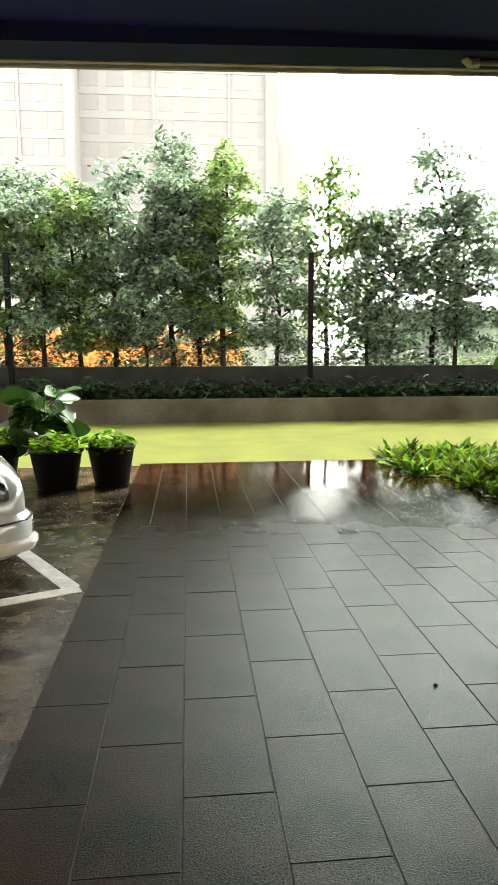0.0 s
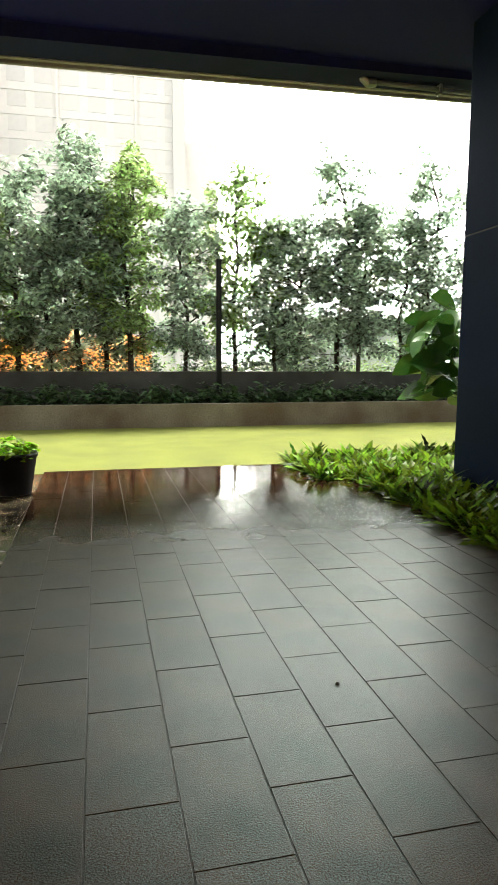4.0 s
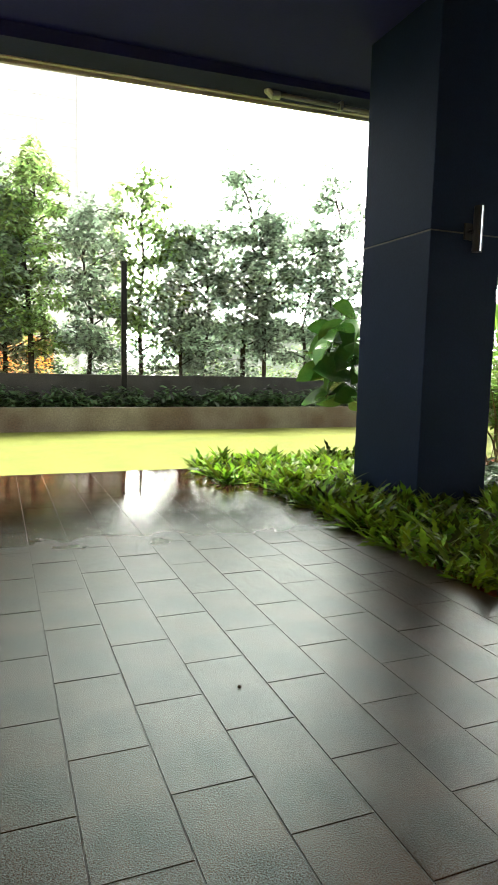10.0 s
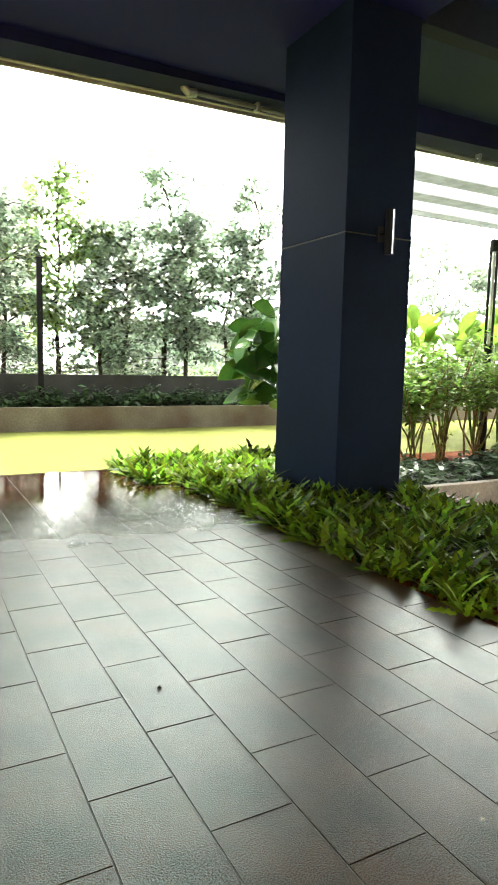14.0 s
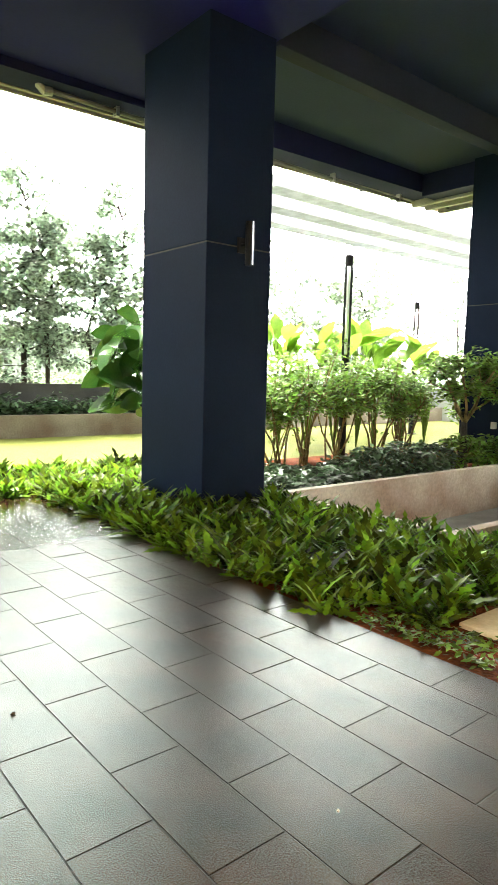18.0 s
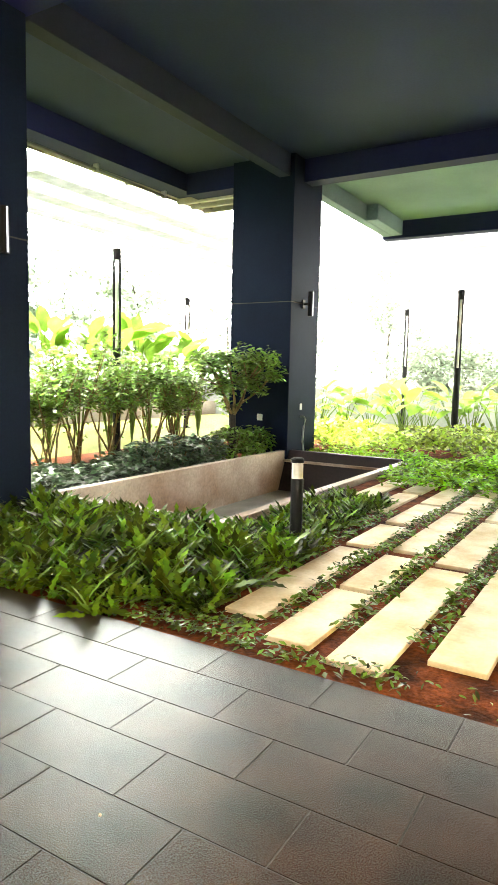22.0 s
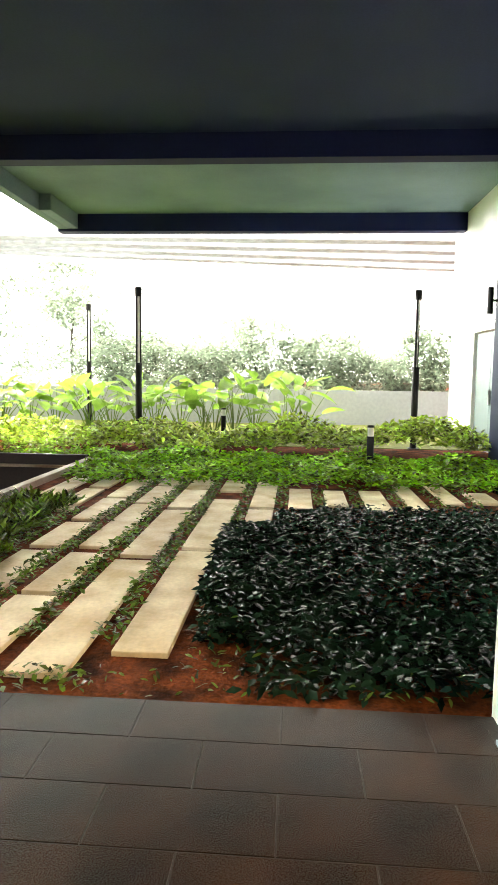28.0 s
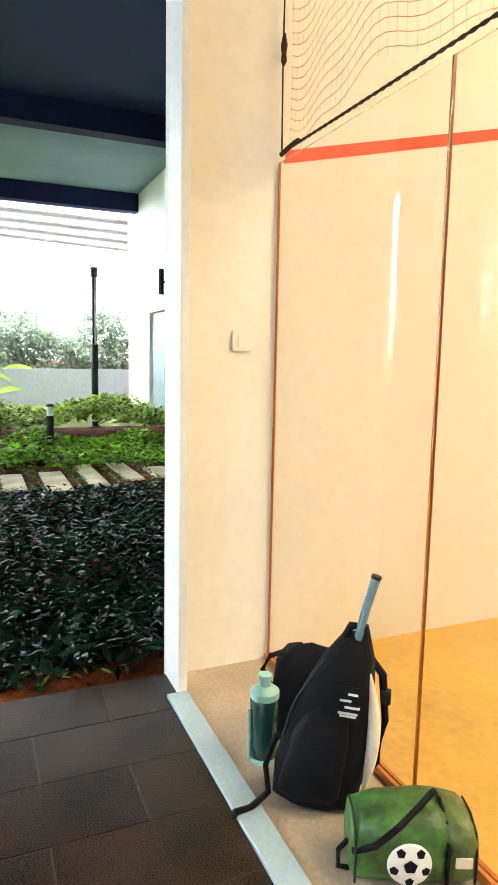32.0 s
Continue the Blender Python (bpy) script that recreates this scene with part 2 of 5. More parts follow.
M["courtwall"] = material("court_wall", (0.78, 0.74, 0.66), 0.5, vary=0.03, scale=0.6, fine=20, bump=0.03)
M["courtfloor"] = material("court_floor", (0.74, 0.44, 0.07), 0.35, vary=0.1, scale=1.2, fine=30, bump=0.05)
M["porch"] = material("porch_floor", (0.45, 0.36, 0.27), 0.4, vary=0.12, scale=2, fine=60, bump=0.08)
M["red"] = material("red_line", (0.8, 0.07, 0.01), 0.5, vary=0.08, bump=0.0)
M["post"] = material("brown_post", (0.5, 0.16, 0.02), 0.4, vary=0.1, bump=0.0)
M["glass"] = glass("clear_glass")
# blue of the outdoor light is put into the threshold's colour
M["sill"] = material("threshold_daylit_blue", (0.36, 0.48, 0.56), 0.5, vary=0.06, scale=3, bump=0.05)
M["teal"] = material("green_door", (0.10, 0.15, 0.15), 0.5, vary=0.05, bump=0.03)

# ---- builders ----


def obj(name, mesh, mat=None, parent=None, label="", smooth=False):
    ob = new(name, mesh)
    if mat:
        mesh.materials.append(mat)
    if parent:
        ob.parent = parent
    if label:
        ob["label"] = label
    if smooth:
        mesh.polygons.foreach_set("use_smooth", [True] * len(mesh.polygons))
    return ob


def part(name, bm, mat, parent=None, label="", smooth=False):
    me = bpy.data.meshes.new(name)
    bm.to_mesh(me)
    bm.free()
    return obj(name, me, mat, parent, label, smooth)


def thing(name, place, label, category, group="", kind="", turn=0):
    e = new(name)
    e.matrix_world = pose(*place, 0, 0, turn)
    e.empty_display_size = 0.2
    return tagged(e, label, category, group, kind)


def box(x0, x1, y0, y1, z0, z1, bevel=0.0, bm=None):
    own = bmesh.new()
    bmesh.ops.create_cube(own, size=1)
    for v in own.verts:
        v.co = ((x0 + x1) / 2 + v.co.x * (x1 - x0), (y0 + y1) / 2 + v.co.y * (y1 - y0), (z0 + z1) / 2 + v.co.z * (z1 - z0))
    if bevel:
        bmesh.ops.bevel(own, geom=own.edges[:], offset=bevel, segments=2, affect="EDGES", profile=0.6)
    if bm is None:
        return own
    me = bpy.data.meshes.new("tmp")
    own.to_mesh(me)
    own.free()
    bm.from_mesh(me)
    bpy.data.meshes.remove(me)
    return bm


def lathe(profile, seg=20, bm=None, cap=True):
    """A turned body from (radius, height) pairs."""
    bm = bm or bmesh.new()
    rings = []
    for r, z in profile:
        rings.append([bm.verts.new((r * math.cos(2 * math.pi * i / seg), r * math.sin(2 * math.pi * i / seg), z)) for i in range(seg)])
    for a, b in zip(rings, rings[1:]):
        for i in range(seg):
            bm.faces.new((a[i], a[(i + 1) % seg], b[(i + 1) % seg], b[i]))
    if cap:
        bm.faces.new(rings[0][::-1])
        bm.faces.new(rings[-1])
    return bm


def tube(points, radii, seg=8, bm=None):
    """A tapered tube along points."""
    bm = bm or bmesh.new()
    pts = [Vector(p) for p in points]
    radii = [radii] * len(pts) if isinstance(radii, (int, float)) else radii
    rings = []
    for i, p in enumerate(pts):
        d = (pts[min(i + 1, len(pts) - 1)] - pts[max(i - 1, 0)]).normalized()
        side = d.cross(Vector((0, 0, 1)) if abs(d.z) < 0.95 else Vector((1, 0, 0))).normalized()
        up = side.cross(d)
        rings.append([bm.verts.new(p + radii[i] * (math.cos(2 * math.pi * k / seg) * side + math.sin(2 * math.pi * k / seg) * up)) for k in range(seg)])
    for a, b in zip(rings, rings[1:]):
        for k in range(seg):
            bm.faces.new((a[k], b[k], b[(k + 1) % seg], a[(k + 1) % seg]))
    bm.faces.new(rings[0])
    bm.faces.new(rings[-1][::-1])
    return bm


def raw_mesh(name, verts, quads):
    """A mesh from an array of places and an array of four-cornered faces."""
    me = bpy.data.meshes.new(name)
    nv, nf = len(verts), len(quads)
    me.vertices.add(nv)
    me.vertices.foreach_set("co", np.asarray(verts, np.float32).ravel())
    me.loops.add(nf * 4)
    me.loops.foreach_set("vertex_index", np.asarray(quads, np.int32).ravel())
    me.polygons.add(nf)
    me.polygons.foreach_set("loop_start", np.arange(nf, dtype=np.int32) * 4)
    me.update(calc_edges=True)
    return me


def blade(width=0.4, bend=0.25, steps=3, tip=0.0, lobes=0, lobe=0.35, fold=0.12):
    """One leaf of length 1 along x: rows of left, middle and right places, joined by quads."""
    n = steps * (2 if lobes else 1)
    v, q = [], []
    for i in range(n + 1):
        u = i / n
        w = width * 0.5 * (math.sin(math.pi * min(1, u * 0.92 + 0.06)) ** 0.8) if i < n else width * 0.5 * tip
        if lobes and i % 2:
            w *= lobe
        z = -bend * u * u
        v += [(u, w, z + fold * w), (u, 0, z), (u, -w, z + fold * w)]
        if i:
            a = 3 * (i - 1)
            q += [(a, a + 1, a + 4, a + 3), (a + 1, a + 2, a + 5, a + 4)]
    return np.array(v), np.array(q)


def scatter(leaf, places, yaw, pitch, size, roll=None):
    """Copies of one leaf at many places, turned and sized one by one: places and faces for raw_mesh."""
    v, q = leaf
    k, n = len(v), len(places)
    roll = np.zeros(n) if roll is None else roll
    cy, sy, cp, sp, cr, sr = np.cos(yaw), np.sin(yaw), np.cos(pitch), np.sin(pitch), np.cos(roll), np.sin(roll)
    x, y, z = (v[None, :, i] * size[:, None] for i in range(3))
    y, z = y * cr[:, None] - z * sr[:, None], y * sr[:, None] + z * cr[:, None]
    x, z = x * cp[:, None] - z * sp[:, None], x * sp[:, None] + z * cp[:, None]
    x, y = x * cy[:, None] - y * sy[:, None], x * sy[:, None] + y * cy[:, None]
    verts = np.stack([x, y, z], -1) + np.asarray(places)[:, None, :]
    quads = q[None] + (np.arange(n) * k)[:, None, None]
    return verts.reshape(-1, 3), quads.reshape(-1, 4)


def join_leaves(*sets):
    vs, qs, base = [], [], 0
    for v, q in sets:
        vs.append(v), qs.append(q + base)
        base += len(v)
    return np.concatenate(vs), np.concatenate(qs)


def U(a, b, n):
    return rng.uniform(a, b, n)

# ---- the ground and the building ----


def setting(name, bm, mat, label, category):
    return tagged(part(name, bm, mat), label, category, kind="structure")


M["earth"] = material("pale_earth", (0.34, 0.33, 0.3), 0.9, vary=0.2, scale=0.2, fine=4, second=(0.16, 0.2, 0.1), bump=0.3)
setting("ground", box(-400, 400, 14.2, 400, -0.35, -0.04), M["earth"], "pale bare ground that reaches the horizon", "ground")
setting("ground_east", box(3.0, 400, -400, 8.85, -0.9, -0.86), M["soil"], "red soil ground under the garden", "ground")
setting("asphalt", box(-60, -0.6, -0.6, 8.7, -0.3, -0.012), M["asphalt"], "dark wet asphalt of a covered parking bay", "road")
setting("floor", box(-0.6, 3.0, -0.6, 8.85, -0.3, -0.0028), M["grout"], "dark bedding under the granite paving", "floor")
setting("lawn", box(-60, 20.6, 8.85, 14.1, -0.3, -0.03), M["lawn"], "bright green mown lawn strip in the rain", "lawn")

# roof slab with beams
ROOF_END = 11.1
slab = box(-14, 16.2, -12, 6.1, 5.3, 5.7)
box(-14, ROOF_END, 6.1, 8.75, 5.3, 5.7, bm=slab)
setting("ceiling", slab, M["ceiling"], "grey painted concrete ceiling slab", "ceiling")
setting("ceiling_low", box(-14, 4.95, -0.6, 8.2, 4.96, 5.3), M["soffit"], "lower soffit with navy shade put into its colour", "ceiling")


def falling(x0, x1, y0, y1, low, top):
    """A long bar whose underside slopes down to the west, to fit the eave line in the camera's view."""
    bm = box(x0, x1, y0, y1, 0, top)
    for v in bm.verts:
        if v.co.z < top / 2:
            v.co.z = low + 4.717 + 0.0165 * v.co.x
    return bm


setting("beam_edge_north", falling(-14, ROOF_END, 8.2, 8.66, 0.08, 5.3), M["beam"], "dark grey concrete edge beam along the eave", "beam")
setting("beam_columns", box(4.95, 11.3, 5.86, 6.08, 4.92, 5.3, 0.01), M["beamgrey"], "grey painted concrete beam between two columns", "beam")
setting("beam_outer", box(11.3, 16.0, 5.86, 6.08, 4.92, 5.3, 0.01), M["daylit_ceiling"], "outer bay beam with daylight put into its grey-green colour", "beam")
setting("ceiling_outer", box(11.3, 16.0, -3.6, 5.86, 5.27, 5.3), M["daylit_ceiling"], "outer bay ceiling with daylight put into its grey-green colour", "ceiling")
setting("beam_cross", box(10.98, 11.3, -3.08, 5.86, 4.9, 5.3, 0.01), M["beam"], "dark grey concrete cross beam", "beam")
setting("beam_short", box(10.72, ROOF_END, 6.08, 8.2, 4.9, 5.3, 0.01), M["beam"], "short dark grey beam beside the column", "beam")
setting("beam_edge_east", box(16.0, 16.3, -3.6, 6.1, 4.86, 5.3, 0.01), M["beam"], "dark grey concrete beam along the slab's end", "beam")
setting("beam_haunch", box(14.25, 15.997, 5.6, 5.86, 4.925, 5.266, 0.01), M["daylit_ceiling"], "thickened end of the long beam", "beam")
# fascia of two pale strips with a black bar added as their shadow gap, turning the corner at the roof's end
setting("trim_eave", falling(-14, ROOF_END, 8.66, 8.72, 0.065, 5.3), M["eave"], "weathered yellowish fascia strip along the eave", "trim")
setting("trim_gap", falling(-14, ROOF_END + 0.05, 8.72, 8.75, 0.1, 5.3), M["black"], "black bar added as the shadow between two eave strips", "trim")
setting("trim_drip", falling(-14, 12.1, 8.75, 8.80, 0.04, 5.3), M["eave"], "weathered yellowish drip edge along the eave", "trim")
setting("overhang", box(ROOF_END, 12.1, 6.1, 8.75, 5.0, 5.12), M["eave"], "pale yellowish overhang at the roof's end", "trim")
for k, x in enumerate((11.1, 11.55, 12.0)):
    setting("trim_end", box(x, x + 0.1, 6.1, 8.72, 4.86 + 0.02 * k, 5.0, 0.004), M["eave"], "pale strip under the roof's end overhang", "trim")
for y in (7.4, 8.45):
    setting("trim_bracket", box(11.2, 12.0, y, y + 0.04, 4.95, 5.0), M["black"], "small dark bracket between the overhang strips", "trim")
for x in (9.6, 10.5):
    setting("trim_bracket", box(x, x + 0.04, 8.69, 8.78, 4.78 + 0.0165 * x - 0.06, 4.92), M["black"], "small dark bracket on the eave", "trim")


def column(x0, x1, y0, y1, top, name):
    c = thing(name, ((x0 + x1) / 2, (y0 + y1) / 2, -0.3), "massive dark grey painted rectangular column with a lamp bracket", "column", "columns", "structure")
    w, d = (x1 - x0) / 2, (y1 - y0) / 2
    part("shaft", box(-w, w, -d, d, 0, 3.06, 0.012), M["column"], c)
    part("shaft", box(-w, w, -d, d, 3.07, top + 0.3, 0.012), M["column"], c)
    part("joint", box(-w + 0.004, w - 0.004, -d + 0.004, d - 0.004, 3.05, 3.085), M["darkwall"], c, "pale joint filler")
    return c


column(4.06, 4.92, 5.87, 7.12, 5.0, "column")
column(10.6, 11.74, 5.775, 7.04, 5.3, "column")
column(10.6, 11.75, -3.6, -3.08, 5.3, "column")

# garden soil round the pit
PIT = (5.35, 10.7, 3.72, 5.82)
soil = box(3.0, 20.6, -3.6, PIT[2] - 0.12, -0.86, -0.03)
box(3.0, PIT[0] - 0.12, PIT[2] - 0.12, 8.85, -0.86, -0.03, bm=soil)
box(PIT[1] + 0.12, 20.6, PIT[2] - 0.12, 8.85, -0.86, -0.03, bm=soil)
box(PIT[0] - 0.12, PIT[1] + 0.12, PIT[3] + 0.12, 8.85, -0.86, -0.03, bm=soil)
setting("garden_bed", soil, M["soil"], "bare red soil of a planted garden bed", "soil")
pit = thing("sunken_pit", (0, 0, 0), "sunken stone-lined pit with a sloping floor and pale rim", "pit", kind="structure")
x0, x1, y0, y1 = PIT
part("side_wall", box(x0 - 0.12, x1 + 0.12, y1, y1 + 0.12, -0.85, 0.1, 0.01), M["pitwall"], pit)
part("side_wall", box(x0 - 0.12, x1 + 0.12, y0 - 0.12, y0, -0.85, 0.06, 0.01), M["pitwall"], pit)
part("end_wall", box(x0 - 0.12, x0, y0, y1, -0.85, 0.06, 0.01), M["pitwall"], pit)
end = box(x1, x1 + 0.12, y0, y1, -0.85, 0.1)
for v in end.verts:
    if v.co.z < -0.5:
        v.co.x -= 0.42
part("end_wall", end, M["pitshade"], pit, "leaning end wall with the pit's darkness put into its colour")
part("ledge", box(x1 - 0.16, x1, y0, y1, -0.1, -0.06, 0.006), M["pitwall"], pit, "pale stone ledge")
part("pit_floor", box(x0, x1, y0, y1, -0.86, -0.6), M["concrete"], pit)

# stone planks laid across the bed
walkway = thing("stepping_planks", (0, 0, 0), "pale stone planks laid as a stepping path in red soil", "path", kind="structure")
STRIPS = (
    (0.90, 1.20, (3.48, 5.45, 5.56, 7.72, 8.3, 9.1)),
    (1.35, 1.65, (3.20, 5.14, 5.28, 7.05, 7.2, 8.3, 8.4, 9.4)),
    (1.78, 2.06, (3.29, 4.27, 4.35, 5.3, 5.5, 7.3, 7.4, 8.5, 8.6, 9.6)),
    (2.21, 2.48, (3.53, 5.33, 5.48, 6.35, 6.5, 7.6, 7.7, 9.0)),
    (0.49, 0.76, (6.35, 7.19, 7.33, 9.3)),
    (0.06, 0.33, (7.36, 8.57)),
    (-0.35, -0.10, (7.5, 8.5)),
    (-0.82, -0.55, (7.35, 8.55)),
    (-1.24, -1.03, (7.5, 9.0)),
    (-1.70, -1.48, (7.8, 9.4)),
    (-2.15, -1.86, (7.9, 8.6)),
    (2.65, 2.9, (6.9, 8.2, 8.35, 9.6)),
    (3.08, 3.34, (7.6, 9.4)),
)
for a, b, ends in STRIPS:
    for u, v in zip(ends[::2], ends[1::2]):
        part("plank", box(u, v, a, b, -0.08, 0.0, 0.008), M["plank"], walkway)

setting("lawn_east", box(13.9, 20.6, -3.6, 8.85, -0.3, -0.02), M["lawn"], "pale green lawn beyond the low hedge", "lawn")

# planter wall, fence wall and posts at the end of the lawn
setting("planter_wall", box(-40, 30, 14.1, 14.3, -0.3, 0.46, 0.01), M["kerbstone"], "low rendered planter wall stained brown by rain", "wall")
setting("planter_soil", box(-40, 30, 14.3, 15.2, -0.3, 0.36), M["soil"], "soil behind the planter wall", "soil")
setting("boundary_wall", box(-40, 30, 15.2, 15.36, -0.3, 1.12, 0.01), M["darkwall"], "dark grey boundary wall behind the hedge", "wall")

# the court
setting("wall_court_side", box(2.98, 3.02, -11, -0.6, -0.3, 5.3), M["courtwall"], "pale painted side wall of a squash court", "wall")
setting("wall_fin", box(2.8, 2.98, -0.64, -0.6, -0.05, 4.96, 0.004), M["white"], "white painted end of the court wall", "wall")
setting("court_floor", box(-4, 2.98, -11, -1.12, -0.3, -0.004), M["courtfloor"], "varnished honey-coloured wooden court floor", "floor")
setting("porch_floor", box(-4, 2.98, -1.12, -0.64, -0.3, 0.0), M["porch"], "pale tiled floor strip before the glass", "floor")
setting("threshold", box(-4, 2.8, -0.64, -0.55, -0.2, 0.012, 0.004), M["sill"], "pale threshold strip with blue outdoor light put into its colour", "trim")
setting("wall_court_front", box(-4, 3.12, -11.2, -11, -0.3, 5.3), M["courtwall"], "pale front wall of the squash court", "wall")
setting("wall_court_west", box(-4.14, -4, -11.2, -0.6, -0.3, 5.3), M["courtwall"], "pale far side wall of the squash court", "wall")
setting("ceiling_court", box(-4, 2.98, -11, -0.6, 5.2, 5.3), M["white"], "white court ceiling", "ceiling")
for k, y in enumerate((-3.2, -6.5, -9.3)):
    lampc = new("court_light", bpy.data.lights.new("court_light", "AREA"))
    lampc.data.shape, lampc.data.size, lampc.data.size_y, lampc.data.energy, lampc.data.color = "RECTANGLE", 4.5, 0.5, 86, (1.0, 0.76, 0.44)
    lampc.matrix_world = look((-0.5, y, 5.1), (-0.5, y, 0))

# closing walls
setting("wall_west", box(-14.2, -14, -0.6, 8.7, -0.3, 5.3), M["concrete"], "grey wall at the end of the parking bay", "wall")
setting("wall_south", box(-14, -4.14, -0.8, -0.6, -0.3, 5.3), M["concrete"], "grey wall behind the parking bay", "wall")
south = box(3.02, 12.8, -3.8, -3.6, -0.3, 5.3)
box(12.8, 15.0, -3.8, -3.6, 2.45, 5.3, bm=south)
box(15.0, 17.1, -3.8, -3.6, -0.3, 5.3, bm=south)
setting("wall_garden_south", south, M["white"], "white wall closing the garden", "wall")
door = thing("door_1", (13.9, -3.7, -0.03), "plain grey-green double door in the white wall", "door", kind="structure")
part("door_leaf", box(-1.08, -0.005, -0.03, 0.03, 0, 2.45, 0.005), M["teal"], door)
part("door_leaf", box(0.005, 1.08, -0.03, 0.03, 0, 2.45, 0.005), M["teal"], door)
part("handle", box(-0.09, -0.06, 0.03, 0.08, 0.95, 1.25, 0.006), M["steel"], door, "steel pull handle")
setting("boundary_wall_east", box(20.6, 20.8, -12, 15.2, -0.9, 1.05), M["farwhite"], "pale boundary wall beyond the garden", "wall")

roofing = bpy.data.materials.new("translucent_roofing")
roofing.use_nodes = True
rn, rl = roofing.node_tree.nodes, roofing.node_tree.links
clear, milky, both = rn.new("ShaderNodeBsdfTransparent"), rn.new("ShaderNodeBsdfTranslucent"), rn.new("ShaderNodeMixShader")
milky.inputs[0].default_value = (0.92, 0.9, 0.89, 1)
both.inputs[0].default_value = 0.4
rl.new(clear.outputs[0], both.inputs[1]), rl.new(milky.outputs[0], both.inputs[2])
rl.new(both.outputs[0], rn["Material Output"].inputs[0])
M["rib"] = leafy("rib_sheet", (0.47, 0.49, 0.53), 0.6, 0.0001, 0.3)
canopy = thing("louvred_canopy", (0, 0, 0), "pale translucent canopy with parallel ribs around the garden", "canopy", kind="structure")
part("roof_sheet", box(17.5, 25.5, -8, 14.2, 5.7, 5.73), roofing, canopy)
part("roof_sheet", box(9.5, 17.5, 10.6, 14.2, 5.7, 5.73), roofing, canopy)
for k in range(4):
    rib = box(19.6 + 1.25 * k, 20.15 + 1.25 * k, -8, 10.6 + 0.5 * k, 5.42, 5.7, 0.03)
    for v in rib.verts:
        v.co.x -= (0.06 + 0.05 * k) * (v.co.y - 2.0)
    part("rib", rib, M["rib"], canopy)
for k in range(3):
    part("rib", box(9.5, 19.0 + 1.2 * k, 11.0 + 1.25 * k, 11.55 + 1.25 * k, 5.42, 5.7, 0.03), M["rib"], canopy)
for x, y in ((25.3, -7.5), (25.3, 14.0)):
    part("support", box(x - 0.08, x + 0.08, y - 0.08, y + 0.08, -0.9, 5.7), M["white"], canopy)

# ---- lamps ----


def garden_lamp(x, y, h, z=-0.03):
    t = thing("garden_lamp", (x, y, z), "tall slim black garden lamp post with a clear upper tube", "lamp post", "garden lamp posts")
    h -= z
    mid = h * 0.52
    part("base_plate", box(-0.11, 0.11, -0.11, 0.11, 0, 0.02, 0.004), M["black"], t)
    part("pole", lathe([(0.07, 0.02), (0.07, mid - 0.03), (0.076, mid - 0.03), (0.076, mid)], 16), M["black"], t, smooth=False)
    part("light_tube", lathe([(0.026, mid), (0.026, h - 0.2)], 14), M["lamptube"], t, "frosted white light tube")
    for s in (-1, 1):
        part("rod", tube([(s * 0.046, -s * 0.03, mid), (s * 0.046, -s * 0.03, h - 0.2)], 0.022, 8), M["black"], t)
    part("cap", lathe([(0.074, h - 0.2), (0.076, h - 0.02), (0.065, h)], 16), M["black"], t)
    return t


garden_lamp(9.05, 8.46, 3.62)
garden_lamp(14.0, 3.64, 3.28)
garden_lamp(14.0, -2.19, 3.24)
garden_lamp(19.8, 6.6, 3.55)
garden_lamp(14.7, 11.1, 3.5, -0.03)


def bollard(x, y, h):
    t = thing("bollard_light", (x, y, -0.03), "short black bollard light with a white lens near its top", "bollard", "bollard lights")
    part("post", lathe([(0.055, 0), (0.055, h - 0.15)], 18), M["black"], t)
    part("lens", lathe([(0.05, h - 0.15), (0.05, h - 0.01)], 18), M["lamptube"], t, "white lens")
    part("cap", lathe([(0.057, h - 0.01), (0.057, h + 0.02), (0.045, h + 0.03)], 18), M["black"], t)


bollard(5.28, 2.88, 0.73)
bollard(10.7, -0.93, 0.69)
bollard(15.3, 1.95, 0.7)


M["striplight"] = glow("strip_light", (0.9, 0.92, 1.0), 0.5)


def wall_lamp(x, y, z, turn=0):
    t = thing("wall_lamp", (x, y, z), "black cylindrical wall lamp fixed to the dark column", "wall lamp", "column wall lamps", turn=turn)
    part("back_plate", box(-0.05, 0.05, -0.02, 0.0, -0.08, 0.08, 0.004), M["black"], t)
    part("arm", tube([(0, -0.02, 0), (0, -0.1, 0)], 0.02, 8), M["black"], t)
    part("body", lathe([(0.046, -0.22), (0.048, -0.2), (0.048, 0.2), (0.046, 0.22)], 18), M["black"], t).location = (0, -0.15, 0)
    part("light_strip", box(-0.007, 0.007, -0.203, -0.194, -0.215, 0.215, 0.002), M["striplight"], t, "narrow white light strip")


wall_lamp(4.5, 5.87, 2.78)
wall_lamp(11.08, 5.775, 2.76)
wall_lamp(11.55, -3.08, 2.75, 180)

M["pipe"] = material("dull_pipe", (0.16, 0.16, 0.16), 0.5, vary=0.1, bump=0.05)
drain = thing("drain_pipe", (0, 0, 0), "grey steel pipe running under the eave", "pipe")
part("pipe_run", tube([(3.5, 8.42, 4.82), (4.9, 8.42, 4.81), (10.4, 8.42, 4.8)], 0.03, 10), M["pipe"], drain)
part("elbow", tube([(3.52, 8.42, 4.815), (3.42, 8.42, 4.8), (3.37, 8.42, 4.84), (3.36, 8.42, 4.97)], 0.055, 10), M["steel"], drain)
for x in (4.4, 6.5, 8.5, 10.3):
    part("bracket", box(x - 0.02, x + 0.02, 8.37, 8.47, 4.75, 4.9), M["steel"], drain)
